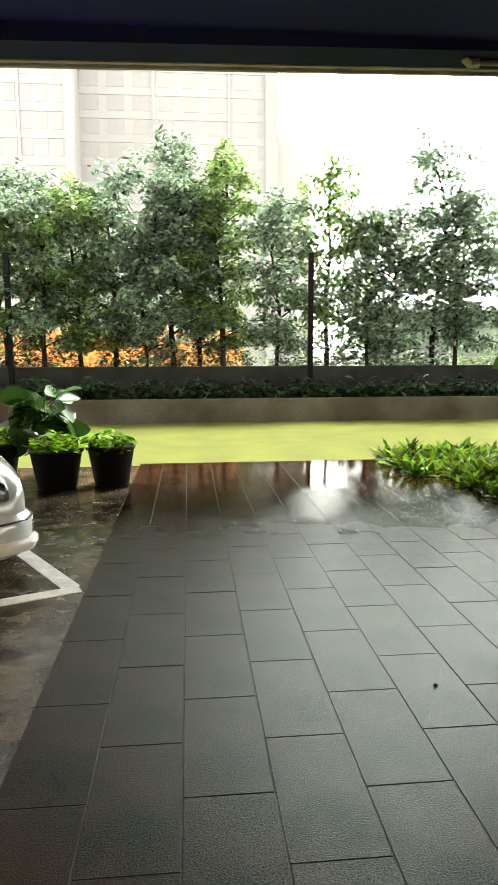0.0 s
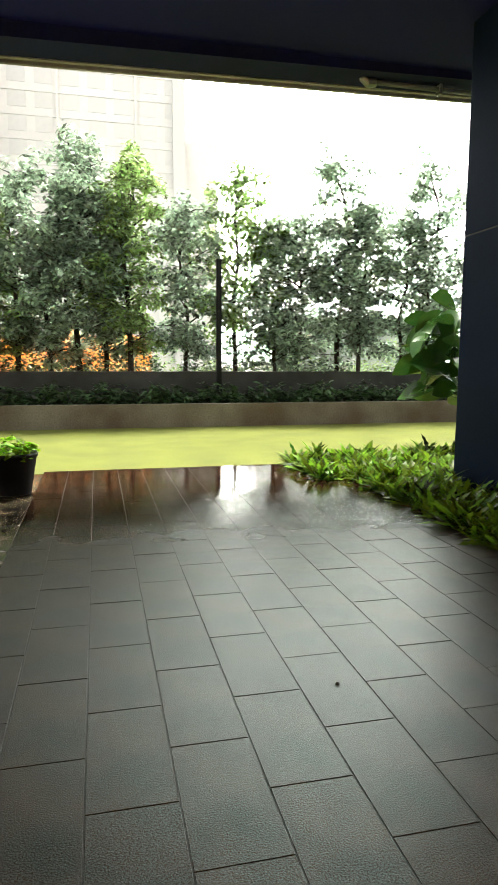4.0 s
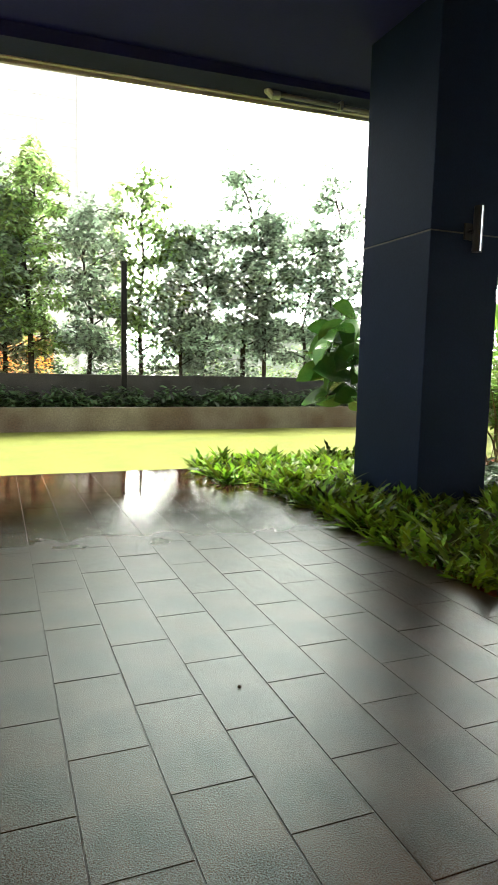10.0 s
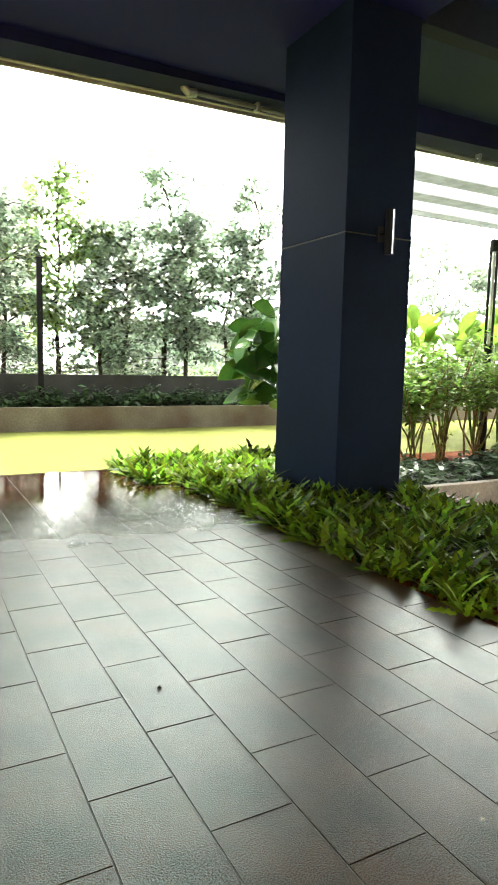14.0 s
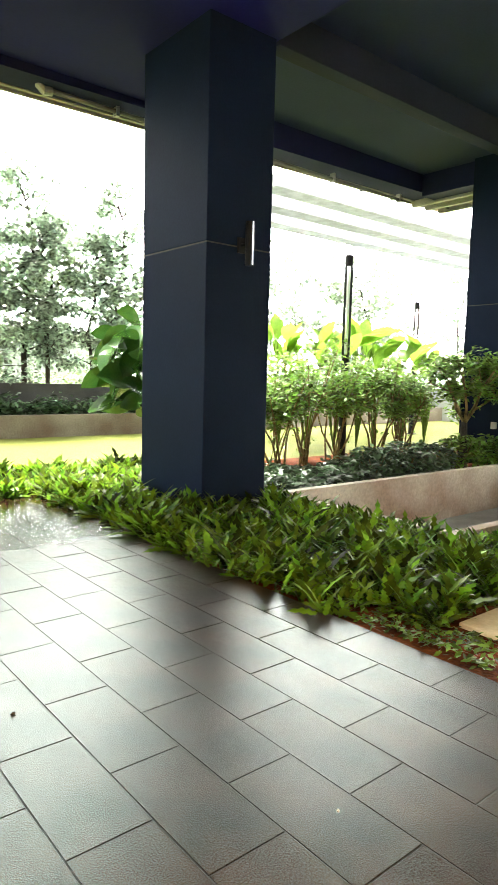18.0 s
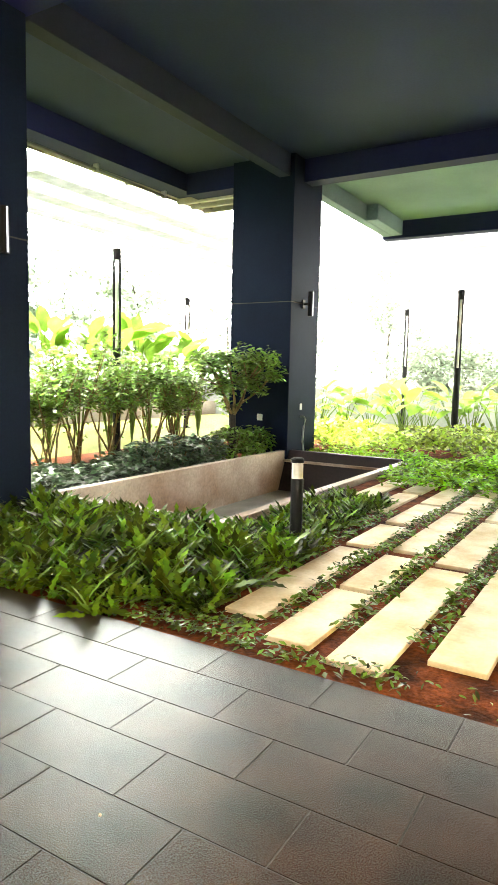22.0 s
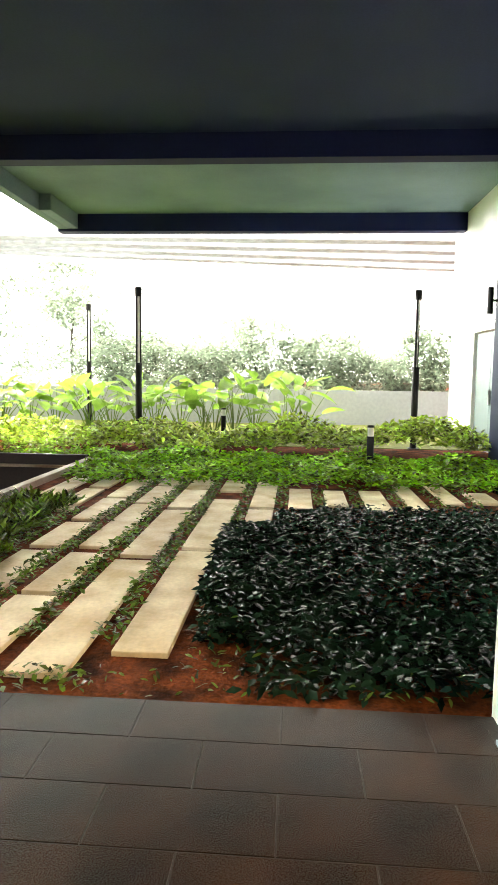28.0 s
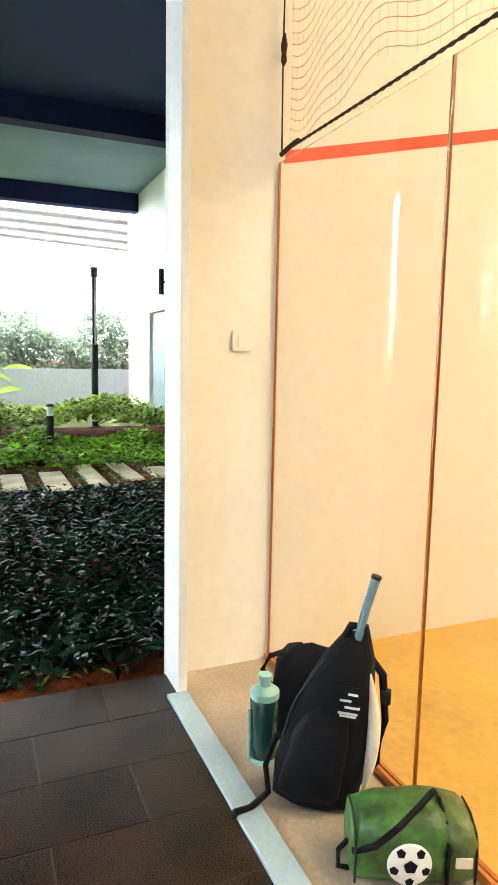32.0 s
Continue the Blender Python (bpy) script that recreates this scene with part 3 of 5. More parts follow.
for x, y in ((10.56, 6.35),):
    sock = thing("socket_box", (x, y, 0.62), "small white weatherproof socket box on the dark column", "socket")
    part("cover", box(-0.0, 0.04, -0.05, 0.05, 0, 0.12, 0.006), M["white"], sock)
tap = thing("garden_tap", (11.1, 5.775, 0.7), "small garden tap with a pale hose on the column", "tap")
part("spout", tube([(0, 0, 0), (0, -0.08, 0), (0, -0.11, -0.05)], 0.014, 8), M["steel"], tap)
part("hose", tube([(0, -0.11, -0.05), (-0.05, -0.1, -0.2), (-0.12, -0.12, -0.45), (-0.16, -0.18, -0.7)], 0.016, 8), M["white"], tap, "pale hanging hose")
part("plate", box(-0.04, 0.04, -0.01, 0, 0.12, 0.24, 0.004), M["white"], tap)

# ---- plants ----
LEAF = blade(0.5, 0.2, 2)
LONG = blade(0.3, 0.3, 3)
FROND = blade(0.3, 0.45, 5, lobes=1, lobe=0.45)
FINE = (np.array(((0, 0, 0), (0.5, 0.24, 0.03), (1, 0, -0.08), (0.5, -0.24, 0.03))), np.array(((0, 1, 2, 3),)))


def blob(n, cx, cy, cz, rx, ry, rz):
    """n places in an egg, more of them towards its skin."""
    d = rng.normal(size=(n, 3))
    d /= np.linalg.norm(d, axis=1)[:, None]
    r = rng.uniform(0.25, 1, n) ** 0.45
    return np.array((cx, cy, cz)) + d * r[:, None] * (rx, ry, rz), d


def leaves(places, low, high, droop=(-0.7, 0.5), leaf=LEAF):
    n = len(places)
    return scatter(leaf, places, U(0, 2 * math.pi, n), U(*droop, n), U(low, high, n), U(-0.7, 0.7, n))


def tree(x, y, z, h, spread, leaf, count, size=(0.09, 0.17), start=0.22, label="slender young tree with loose green foliage", far=False, top=0.5):
    """A straight trunk, rising limbs, and leaves in flat drooping sprays along every limb."""
    t = thing("tree", (x, y, z), label, "tree", "row of slender trees" if not far else "far trees")
    lean = [(rng.uniform(-0.12, 0.12) * k * k / 9, rng.uniform(-0.1, 0.1) * k * k / 9, h * 0.93 * k / 6) for k in range(7)]
    r = 0.0125 * h if not far else 0.011 * h
    part("trunk", tube(lean, [r * (1 - 0.13 * k) for k in range(7)], 7), M["bark"], t)
    sprays = []
    n = 22 if not far else 20
    for k in range(n):
        f = start + (0.97 - start) * k / (n - 1)
        base = Vector(lean[min(5, int(f * 6))]).lerp(Vector(lean[min(6, int(f * 6) + 1)]), f * 6 - int(f * 6))
        a = k * 2.4 + rng.uniform(-0.5, 0.5)
        u = (f - start) / (0.97 - start)
        reach = spread * (0.55 + 0.45 * math.sin(math.pi * min(1, 0.25 + 0.55 * u)) - (0.85 - top) * u ** 3) * rng.uniform(0.6, 1.2)
        tip = base + Vector((math.cos(a) * reach, math.sin(a) * reach, reach * rng.uniform(0.15, 0.6)))
        part("limb", tube([base, base.lerp(tip, 0.5) + Vector((0, 0, 0.06)), tip], [r * 0.32, r * 0.18, r * 0.07], 5), M["bark"], t)
        for w in (1.0, 0.72, 0.42):
            c = base.lerp(tip, w) + Vector((rng.uniform(-0.2, 0.2), rng.uniform(-0.2, 0.2), rng.uniform(-0.12, 0.12))) * spread
            sprays.append((c, spread * rng.uniform(0.24, 0.46) * (1 - 0.12 * u)))
    sprays += [(Vector(lean[6]) + Vector((rng.uniform(-0.1, 0.1), 0, d * h)), spread * 0.22) for d in (0.055, 0.02, -0.03)]
    sets, area = [], sum(rad ** 2 for _, rad in sprays)
    for c, rad in sprays:
        places, d = blob(int(count * rad * rad / area), c.x, c.y, c.z, rad, rad, rad * (0.6 if not far else 0.75))
        places[:, 2] -= 0.35 * np.linalg.norm(places[:, :2] - np.array((c.x, c.y)), axis=1) ** 2 / rad
        sets.append(leaves(places, *size, (-0.9, 0.3), FINE))
    obj("crown", raw_mesh("crown", *join_leaves(*sets)), leaf, t)
    return t


# x, height, spread, how full the top is
ROW = ((-5.2, 5.5, 1.1, 0.5), (-4.1, 5.3, 1.0, 0.5), (-3.2, 5.5, 1.05, 0.5), (-2.4, 5.3, 0.95, 0.5), (-1.65, 5.85, 1.05, 0.5), (-0.9, 5.1, 0.9, 0.5), (-0.3, 6.45, 1.05, 0.55), (0.3, 5.3, 0.85, 0.5), (0.84, 6.15, 0.95, 0.5), (2.1, 5.05, 1.0, 0.5), (3.35, 5.9, 0.95, 0.6), (4.25, 4.75, 0.95, 0.5), (4.87, 4.8, 1.35, 0.8), (5.95, 6.5, 1.05, 0.55), (6.37, 5.4, 0.9, 0.5), (7.6, 5.1, 1.0, 0.5), (8.5, 6.5, 1.1, 0.6), (9.7, 5.6, 1.0, 0.5), (11.2, 6.0, 1.0, 0.5), (13.0, 5.5, 1.0, 0.5))
for k, (x, h, sp, full) in enumerate(ROW):
    tree(x, 15.75 + 0.2 * math.sin(k * 2.1), 0.0, h * 1.02, sp, M["leaf2"] if k in (1, 3, 8, 10) else M["leaf"], 6800, (0.1, 0.19), start=0.3, top=full)
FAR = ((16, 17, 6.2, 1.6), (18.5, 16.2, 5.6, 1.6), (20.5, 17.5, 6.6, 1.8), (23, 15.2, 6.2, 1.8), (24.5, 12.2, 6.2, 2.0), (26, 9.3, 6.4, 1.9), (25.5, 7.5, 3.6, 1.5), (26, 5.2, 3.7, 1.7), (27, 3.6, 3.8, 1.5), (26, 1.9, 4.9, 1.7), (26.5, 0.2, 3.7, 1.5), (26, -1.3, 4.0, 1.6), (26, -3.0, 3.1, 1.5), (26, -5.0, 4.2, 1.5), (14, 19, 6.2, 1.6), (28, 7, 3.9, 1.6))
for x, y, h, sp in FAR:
    tree(x, y, -0.86 if y < 8.8 else -0.04, h, sp, M["fartree"], 6600, (0.13, 0.25), 0.12, "full leafy tree beyond the boundary wall, rain haze in its leaf colour", True, 0.8)

# scattered undergrowth between the trunks
n = 9000
ux = U(-7, 14, n)
uz = 1.0 + U(0, 1, n) ** 1.5 * (0.55 + 0.35 * np.sin(ux * 1.7) + 0.25 * np.sin(ux * 4.9))
tagged(obj("undergrowth", raw_mesh("undergrowth", *leaves(np.stack([ux, U(15.9, 17.2, n), uz], 1), 0.07, 0.14, leaf=FINE)), M["leaf2"]), "sparse yellow-green undergrowth between the tree trunks", "undergrowth", kind="stuff")

n = 9000
ux = U(-7, 6.5, n)
uy = U(15.6, 16.6, n)
uz = 1.0 + U(0, 1, n) ** 1.3 * (0.62 + 0.5 * np.sin(ux * 2.3 + 0.6) * np.sin(ux * 0.9) + 0.3 * np.sin(ux * 6.1)).clip(0.05)
tagged(obj("dark_undergrowth", raw_mesh("dark_undergrowth", *leaves(np.stack([ux, uy, uz], 1), 0.08, 0.16, leaf=FINE)), M["hedge"]), "clumps of dark green saplings along the boundary wall", "undergrowth", kind="stuff")

# low hedge in the planter
n = 15000
px = U(-7, 14, n)
pz = 0.4 + np.abs(rng.normal(0, 0.17, n)).clip(0, 0.42) + 0.07 * np.sin(px * 5.3) + 0.05 * np.sin(px * 11.1)
tagged(obj("planter_hedge", raw_mesh("planter_hedge", *leaves(np.stack([px, U(14.32, 15.1, n), pz.clip(0.38)], 1), 0.1, 0.19)), M["hedge"]), "low dark green hedge growing in the planter", "hedge", kind="stuff")
for x, h in ((2.77, 3.56), (-3.78, 3.5)):
    t = thing("fence_post", (x, 15.0, 0.3), "dark steel post rising from the planter hedge", "post", "dark posts")
    part("post_shaft", box(-0.055, 0.055, -0.055, 0.055, 0, h - 0.3, 0.006), M["black"], t)
    part("post_cap", box(-0.07, 0.07, -0.07, 0.07, h - 0.3, h - 0.27, 0.004), M["black"], t)

# ferns along the paving
n = 2300
fx, fy = U(3.0, 5.4, n), U(2.55, 9.1, n)
keep = ~((fx > 4.0) & (fx < 4.98) & (fy > 5.8) & (fy < 7.18)) & ~((fx > 5.1) & (fy > 3.5) & (fy < 6.1))
keep &= (fy > 3.0) | (fx > 3.35)
fx, fy = fx[keep], fy[keep]
n2 = 420
gx, gy = U(5.0, 7.6, n2), U(2.75, 3.5, n2)
gx2, gy2 = U(2.55, 4.0, 330), U(7.3, 9.1, 330)
gk = gx2 > 3.05 - 0.45 * (gy2 > 7.6)
fx, fy = np.concatenate([fx, gx, gx2[gk]]), np.concatenate([fy, gy, gy2[gk]])
per = 9
X, Y = np.repeat(fx, per), np.repeat(fy, per)
m = len(X)
size = U(0.1, 0.25, m) * np.repeat(U(0.55, 1.25, len(fx)) * (1.0 + 0.3 * np.sin(fx * 7.3 + 2 * np.sin(fy * 5.1)) * np.sin(fy * 6.7)) * np.where((fx > 4.9) & (fy < 3.6), 0.7, 1.0), per)
places = np.stack([X + U(-0.05, 0.05, m), Y + U(-0.05, 0.05, m), np.full(m, -0.02)], 1)
tagged(obj("fern_bed", raw_mesh("fern_bed", *scatter(FROND, places, U(0, 2 * math.pi, m), U(0.45, 1.5, m), size, U(-0.7, 0.7, m))), M["fern"]), "dense bed of glossy green ferns edging the paving", "ferns", kind="stuff")


def carpet(name, areas, low, high, top, mat, label, leaf=LEAF, droop=(-0.5, 0.6)):
    """Creeping plants over rectangles of (x0, x1, y0, y1, count)."""
    sets = []
    for ax0, ax1, ay0, ay1, count in areas:
        x, y = U(ax0, ax1, count), U(ay0, ay1, count)
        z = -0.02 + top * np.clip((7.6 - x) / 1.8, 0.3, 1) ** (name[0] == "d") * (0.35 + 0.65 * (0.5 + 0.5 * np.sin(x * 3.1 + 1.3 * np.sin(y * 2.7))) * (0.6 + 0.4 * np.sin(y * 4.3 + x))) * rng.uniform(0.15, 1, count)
        sets.append(leaves(np.stack([x, y, z], 1), low, high, droop, leaf))
    return tagged(obj(name, raw_mesh(name, *join_leaves(*sets)), mat), label, "ground cover", kind="stuff")


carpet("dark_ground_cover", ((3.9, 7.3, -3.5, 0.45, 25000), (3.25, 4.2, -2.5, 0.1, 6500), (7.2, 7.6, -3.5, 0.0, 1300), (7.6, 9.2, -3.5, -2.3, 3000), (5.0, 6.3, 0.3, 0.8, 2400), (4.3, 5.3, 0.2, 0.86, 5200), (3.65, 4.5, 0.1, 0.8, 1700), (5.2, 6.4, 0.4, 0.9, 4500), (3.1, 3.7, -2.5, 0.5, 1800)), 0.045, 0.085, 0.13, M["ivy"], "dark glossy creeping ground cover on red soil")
carpet("light_ground_cover", ((9.2, 11.2, -3.5, 3.5, 24000), (8.6, 9.6, -3.4, 3.3, 5000), (10.9, 11.6, 0, 5.6, 3000)), 0.055, 0.115, 0.3, M["cover"], "bright green low ground cover with daylight put into its colour", droop=(-0.3, 0.8))
joints = [(3.6, 8.9, b, b + 0.14, 1000) for b in (1.205, 1.655, 2.065)] + [(3.3, 7.0, 2.5, 2.75, 900), (5.8, 9.0, 0.76, 0.9, 420), *[(7.4, 8.6, b, b + 0.14, 110) for b in (0.34, -0.09, -0.52, -1.0, -1.45, -1.85)], (3.05, 3.2, 1.2, 2.1, 170), (3.05, 3.45, 2.1, 2.9, 420)]
M["creeper"] = leafy("creeper_leaves", (0.13, 0.18, 0.02), 0.3, 0.8, 0.3, spec=0.22)
carpet("creepers_between_planks", joints, 0.035, 0.065, 0.12, M["creeper"], "small creepers growing between the stone planks")
carpet("sprouts", ((3.05, 3.35, -2.4, 1.3, 120), (3.3, 4.2, 0.42, 0.84, 60)), 0.03, 0.065, 0.08, M["creeper"], "few small sprouts on the bare red soil", LONG)
n = 13000
hx, hy = U(11.6, 13.8, n), U(-3.4, 6.5, n)
hz = (0.15 + 0.42 * rng.uniform(0, 1, n)) * (0.7 + 0.3 * np.sin(hy * 2.3 + hx)) + 0.12 * (hy < 0.6)
tagged(obj("low_hedge", raw_mesh("low_hedge", *leaves(np.stack([hx, hy, hz], 1), 0.08, 0.15, (-0.2, 1.0))), M["sunny"]), "yellow-green low hedge behind the ground cover, sunlight put into its colour", "hedge", kind="stuff")
carpet("shady_cover", ((5.4, 9.2, 6.1, 7.6, 4200), (5.0, 6.2, 6.0, 8.8, 2000)), 0.09, 0.16, 0.22, M["hedge"], "dark broad-leaved ground cover behind the pit")


def bush(x, y, h, r, leaf, count, label):
    t = thing("bush", (x, y, -0.05), label, "bush", "low bushes")
    stems = bmesh.new()
    for k in range(6):
        a = k * 1.05
        tube([(0, 0, 0), (math.cos(a) * r * 0.4, math.sin(a) * r * 0.4, h * 0.45), (math.cos(a) * r * 0.7, math.sin(a) * r * 0.7, h * 0.8)], [0.012, 0.009, 0.004], 5, stems)
    part("stem", stems, M["stem"], t)
    places, _ = blob(count, 0, 0, h * 0.55, r, r, h * 0.45)
    obj("foliage", raw_mesh("foliage", *leaves(places, 0.07, 0.14)), leaf, t)


for x, y, h, r in ((7.6, 6.5, 0.5, 0.42), (8.3, 6.45, 0.55, 0.45), (9.0, 6.5, 0.5, 0.42), (9.7, 6.4, 0.62, 0.45), (10.25, 5.95 + 0.35, 0.6, 0.4)):
    bush(x, y, h, r, M["hedge"] if x < 9.2 else M["shrub"], 650, "low leafy bush beside the sunken pit")


def shrub(x, y, h, spread, count, leaf, thick=0.014, bare=0.45, trunk=False):
    t = thing("tall_shrub", (x, y, -0.05), "tall shrub with bare tangled golden stems and a leafy top" if not trunk else "small tree with a short thick trunk and a round leafy crown", "shrub", "tall shrubs")
    sets = []
    if trunk:
        part("trunk", tube([(0, 0, 0), (0.03, 0.02, h * 0.25), (-0.02, 0, h * 0.5)], [0.075, 0.06, 0.05], 9), M["bark"], t)
    for k in range(7):
        a = k * 0.9 + rng.uniform(-0.3, 0.3)
        f = rng.uniform(0.3, 1.0)
        tip = Vector((math.cos(a) * spread * f, math.sin(a) * spread * f, h * rng.uniform(0.78, 0.96)))
        foot = Vector((rng.uniform(-0.1, 0.1), rng.uniform(-0.1, 0.1), 0)) if not trunk else Vector((0, 0, h * 0.4))
        knee = foot.lerp(tip, 0.3) + Vector((rng.uniform(-0.07, 0.07), rng.uniform(-0.07, 0.07), 0))
        fork = foot.lerp(tip, 0.6) + Vector((rng.uniform(-0.08, 0.08), rng.uniform(-0.08, 0.08), 0))
        part("stem", tube([foot, knee, fork, tip], [thick, thick * 0.85, thick * 0.65, thick * 0.3], 6), M["stem"], t)
        ends = [tip]
        for j in range(3):
            e = fork + Vector((rng.uniform(-0.34, 0.34) * spread * 1.6, rng.uniform(-0.34, 0.34) * spread * 1.6, h * rng.uniform(0.02, 0.28)))
            part("twig", tube([fork, e], [thick * 0.5, thick * 0.2], 4), M["stem"], t)
            ends.append(e)
        for c in ends + [fork]:
            rad = rng.uniform(0.13, 0.23)
            places, _ = blob(max(6, count // 40), c.x, c.y, max(c.z, h * bare), rad * 1.15, rad * 1.15, rad * 0.8)
            sets.append(leaves(places, 0.06, 0.13, (-0.5, 0.5)))
        low = np.array([list(foot.lerp(knee, u)) for u in rng.uniform(0.3, 1.6, 5)])
        sets.append(leaves(low + rng.uniform(-0.06, 0.06, low.shape), 0.05, 0.1))
    obj("foliage", raw_mesh("foliage", *join_leaves(*sets)), leaf, t)


for x, y, h, sp in ((6.2, 8.3, 1.75, 0.6), (6.95, 7.9, 1.8, 0.65), (7.75, 8.05, 2.08, 0.8), (8.55, 8.2, 1.95, 0.75), (9.3, 7.9, 1.95, 0.75), (10.0, 7.8, 1.9, 0.65), (10.6, 8.4, 1.7, 0.45), (12.6, 8.0, 1.6, 0.5)):
    shrub(x, y, h * rng.uniform(0.92, 1.06), sp, 2100, M["shrub"], 0.019)
shrub(9.75, 6.4, 1.95, 0.72, 3600, M["shrub"], 0.026, 0.5, True)

BIG = blade(0.5, 0.35, 6, fold=0.25)


BROAD = blade(0.66, 0.25, 6, fold=0.3)


def big_leaf_plant(x, y, z, h, count, length, mat, tilt=(0.6, 1.3), label="clump of large paddle-shaped green leaves", low=0.35, wide=0.12, leaf=BIG):
    t = thing("large_leaf_plant", (x, y, z), label, "plant", "large-leaved plants")
    for k in range(count):
        a = k * 2.399 + rng.uniform(-0.4, 0.4)
        s = h * rng.uniform(low, 0.88)
        reach = wide * rng.uniform(0.3, 1) + 0.25 * rng.uniform(0, 1) * h * 0.5
        foot = Vector((math.cos(a) * reach, math.sin(a) * reach, s))
        part("stalk", tube([(0, 0, 0), foot * 0.5 + Vector((0, 0, 0.08)), foot], [0.013, 0.01, 0.006], 5), M["shrub"], t)
        one = scatter(leaf, np.array([foot]), np.array([a + rng.uniform(-0.5, 0.5)]), np.array([rng.uniform(*tilt)]), np.array([length * rng.uniform(0.7, 1.15)]), np.array([rng.uniform(-0.6, 0.6)]))
        obj("leaf", raw_mesh("leaf", *one), mat, t, smooth=True)
    return t


def rubber_tree(x, y, z, low, high, wide, count, length, label, name="broad_leaf_tree"):
    t = thing(name, (x, y, z), label, "plant", "broad-leaved plants")
    part("trunk", tube([(0, 0, 0), (0.02, 0.01, high * 0.5), (0, 0, high * 0.93)], [0.03, 0.024, 0.01], 8), M["bark"], t)
    for k in range(count):
        a = k * 2.399 + rng.uniform(-0.4, 0.4)
        u = (k + 0.5) / count
        zz = low + (high - low) * u
        reach = wide * (0.55 + 0.45 * math.sin(math.pi * (0.15 + 0.75 * u))) * rng.uniform(0.3, 1.0)
        foot = Vector((math.cos(a) * reach, math.sin(a) * reach, zz))
        part("stalk", tube([(0, 0, max(0.02, zz - 0.12)), foot], [0.006, 0.004], 5), M["rubber_leaf"], t)
        one = scatter(BROAD, np.array([foot]), np.array([a + rng.uniform(-0.5, 0.5)]), np.array([rng.uniform(-1.0, 0.5) + 1.3 * max(0, u - 0.7)]), np.array([length * rng.uniform(0.7, 1.15)]), np.array([rng.uniform(-1.2, 1.2)]))
        obj("leaf", raw_mesh("leaf", *one), M["rubber_leaf"], t, smooth=True)
    return t


M["rubber_leaf"] = leafy("glossy_broad_leaves", (0.03, 0.07, 0.014), 0.25, 0.9, 0.15, second=(0.05, 0.09, 0.015), spec=0.5)
rubber_tree(5.58, 9.6, -0.04, 0.95, 2.25, 0.6, 80, 0.6, "slim tree clad in broad glossy drooping leaves")
for x, y, h in ((8.5, 9.6, 2.55), (9.25, 9.6, 2.4), (10.05, 9.6, 2.5), (10.75, 9.6, 2.65), (11.3, 9.6, 2.3), (12.2, 9.5, 2.3), (12.9, 9.4, 2.2)):
    big_leaf_plant(x, y, -0.04, h, 12, 0.64, M["banana"], (0.6, 1.45), low=0.68)
for x, y, h in ((15.4, 7.4, 1.4), (16.2, 6.3, 1.45), (15.8, 5.2, 1.4), (16.4, 4.2, 1.5), (16.0, 3.1, 1.45), (15.6, 2.2, 1.7), (16.2, 1.3, 1.75), (15.8, 0.5, 1.5), (16.8, 8.0, 1.4), (15.5, 6.7, 1.3), (16.6, 5.6, 1.4), (15.4, 3.6, 1.35), (16.6, 2.6, 1.6), (15.3, 1.7, 1.5), (16.4, 0.1, 1.4), (15.6, 4.7, 1.3)):
    big_leaf_plant(x, y, -0.04, h, 11, 0.6, M["banana"], (-0.1, 1.2), low=0.4, wide=0.5)

# ---- behind the trees ----
net = thing("hoarding", (0, 19, -0.04), "orange construction netting sagging between posts behind the trees", "netting")
for k in range(7):
    x = -8.4 + 1.43 * k
    grid = bmesh.new()
    vs = [[grid.verts.new((x + 1.4 * i / 8, 0.12 * math.sin(i * 1.3 + k) + 0.05 * math.sin(j * 2.0), 2.15 * j / 6 + (0.1 * math.sin(i * 0.8 + k) if j == 6 else 0))) for j in range(7)] for i in range(9)]
    for i in range(8):
        for j in range(6):
            grid.faces.new((vs[i][j], vs[i + 1][j], vs[i + 1][j + 1], vs[i][j + 1]))
    bmesh.ops.solidify(grid, geom=grid.faces[:], thickness=0.02)
    part("net_panel", grid, M["orange"], net)
    part("net_post", tube([(x, 0.06, 0), (x, 0.06, 2.3)], 0.03, 6), M["steel"], net)


def tower(x, y, w, d, floors, bays, storey, label):
    t = thing("apartment_building", (x, y, -0.04), label, "building", "distant buildings")
    h = storey * floors
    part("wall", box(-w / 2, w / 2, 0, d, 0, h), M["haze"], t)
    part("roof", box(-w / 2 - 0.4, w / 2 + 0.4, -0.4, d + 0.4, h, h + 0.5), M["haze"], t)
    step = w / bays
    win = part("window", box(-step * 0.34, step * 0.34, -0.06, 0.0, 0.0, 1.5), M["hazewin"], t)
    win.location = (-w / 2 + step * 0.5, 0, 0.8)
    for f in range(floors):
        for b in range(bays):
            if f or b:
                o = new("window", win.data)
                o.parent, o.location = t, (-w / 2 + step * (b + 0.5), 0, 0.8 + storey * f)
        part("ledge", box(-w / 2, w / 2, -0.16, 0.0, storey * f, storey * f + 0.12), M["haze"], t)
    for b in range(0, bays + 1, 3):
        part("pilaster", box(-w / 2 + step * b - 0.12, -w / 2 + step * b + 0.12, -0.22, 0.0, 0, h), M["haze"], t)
    return t


blk = tower(-0.51, 70, 20.16, 14, 14, 8, 2.25, "pale high-rise block with rain haze put into its colours")
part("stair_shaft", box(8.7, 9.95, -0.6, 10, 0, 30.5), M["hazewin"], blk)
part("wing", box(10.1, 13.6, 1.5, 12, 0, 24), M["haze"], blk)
tower(-16.4, 62, 12, 12, 13, 9, 2.25, "taller pale block with ribbed facade, rain haze put into its colours")
setting("far_wall", box(6.6, 12.5, 24, 24.4, -0.3, 3.0), M["farwhite"], "pale far wall behind the trees", "wall")

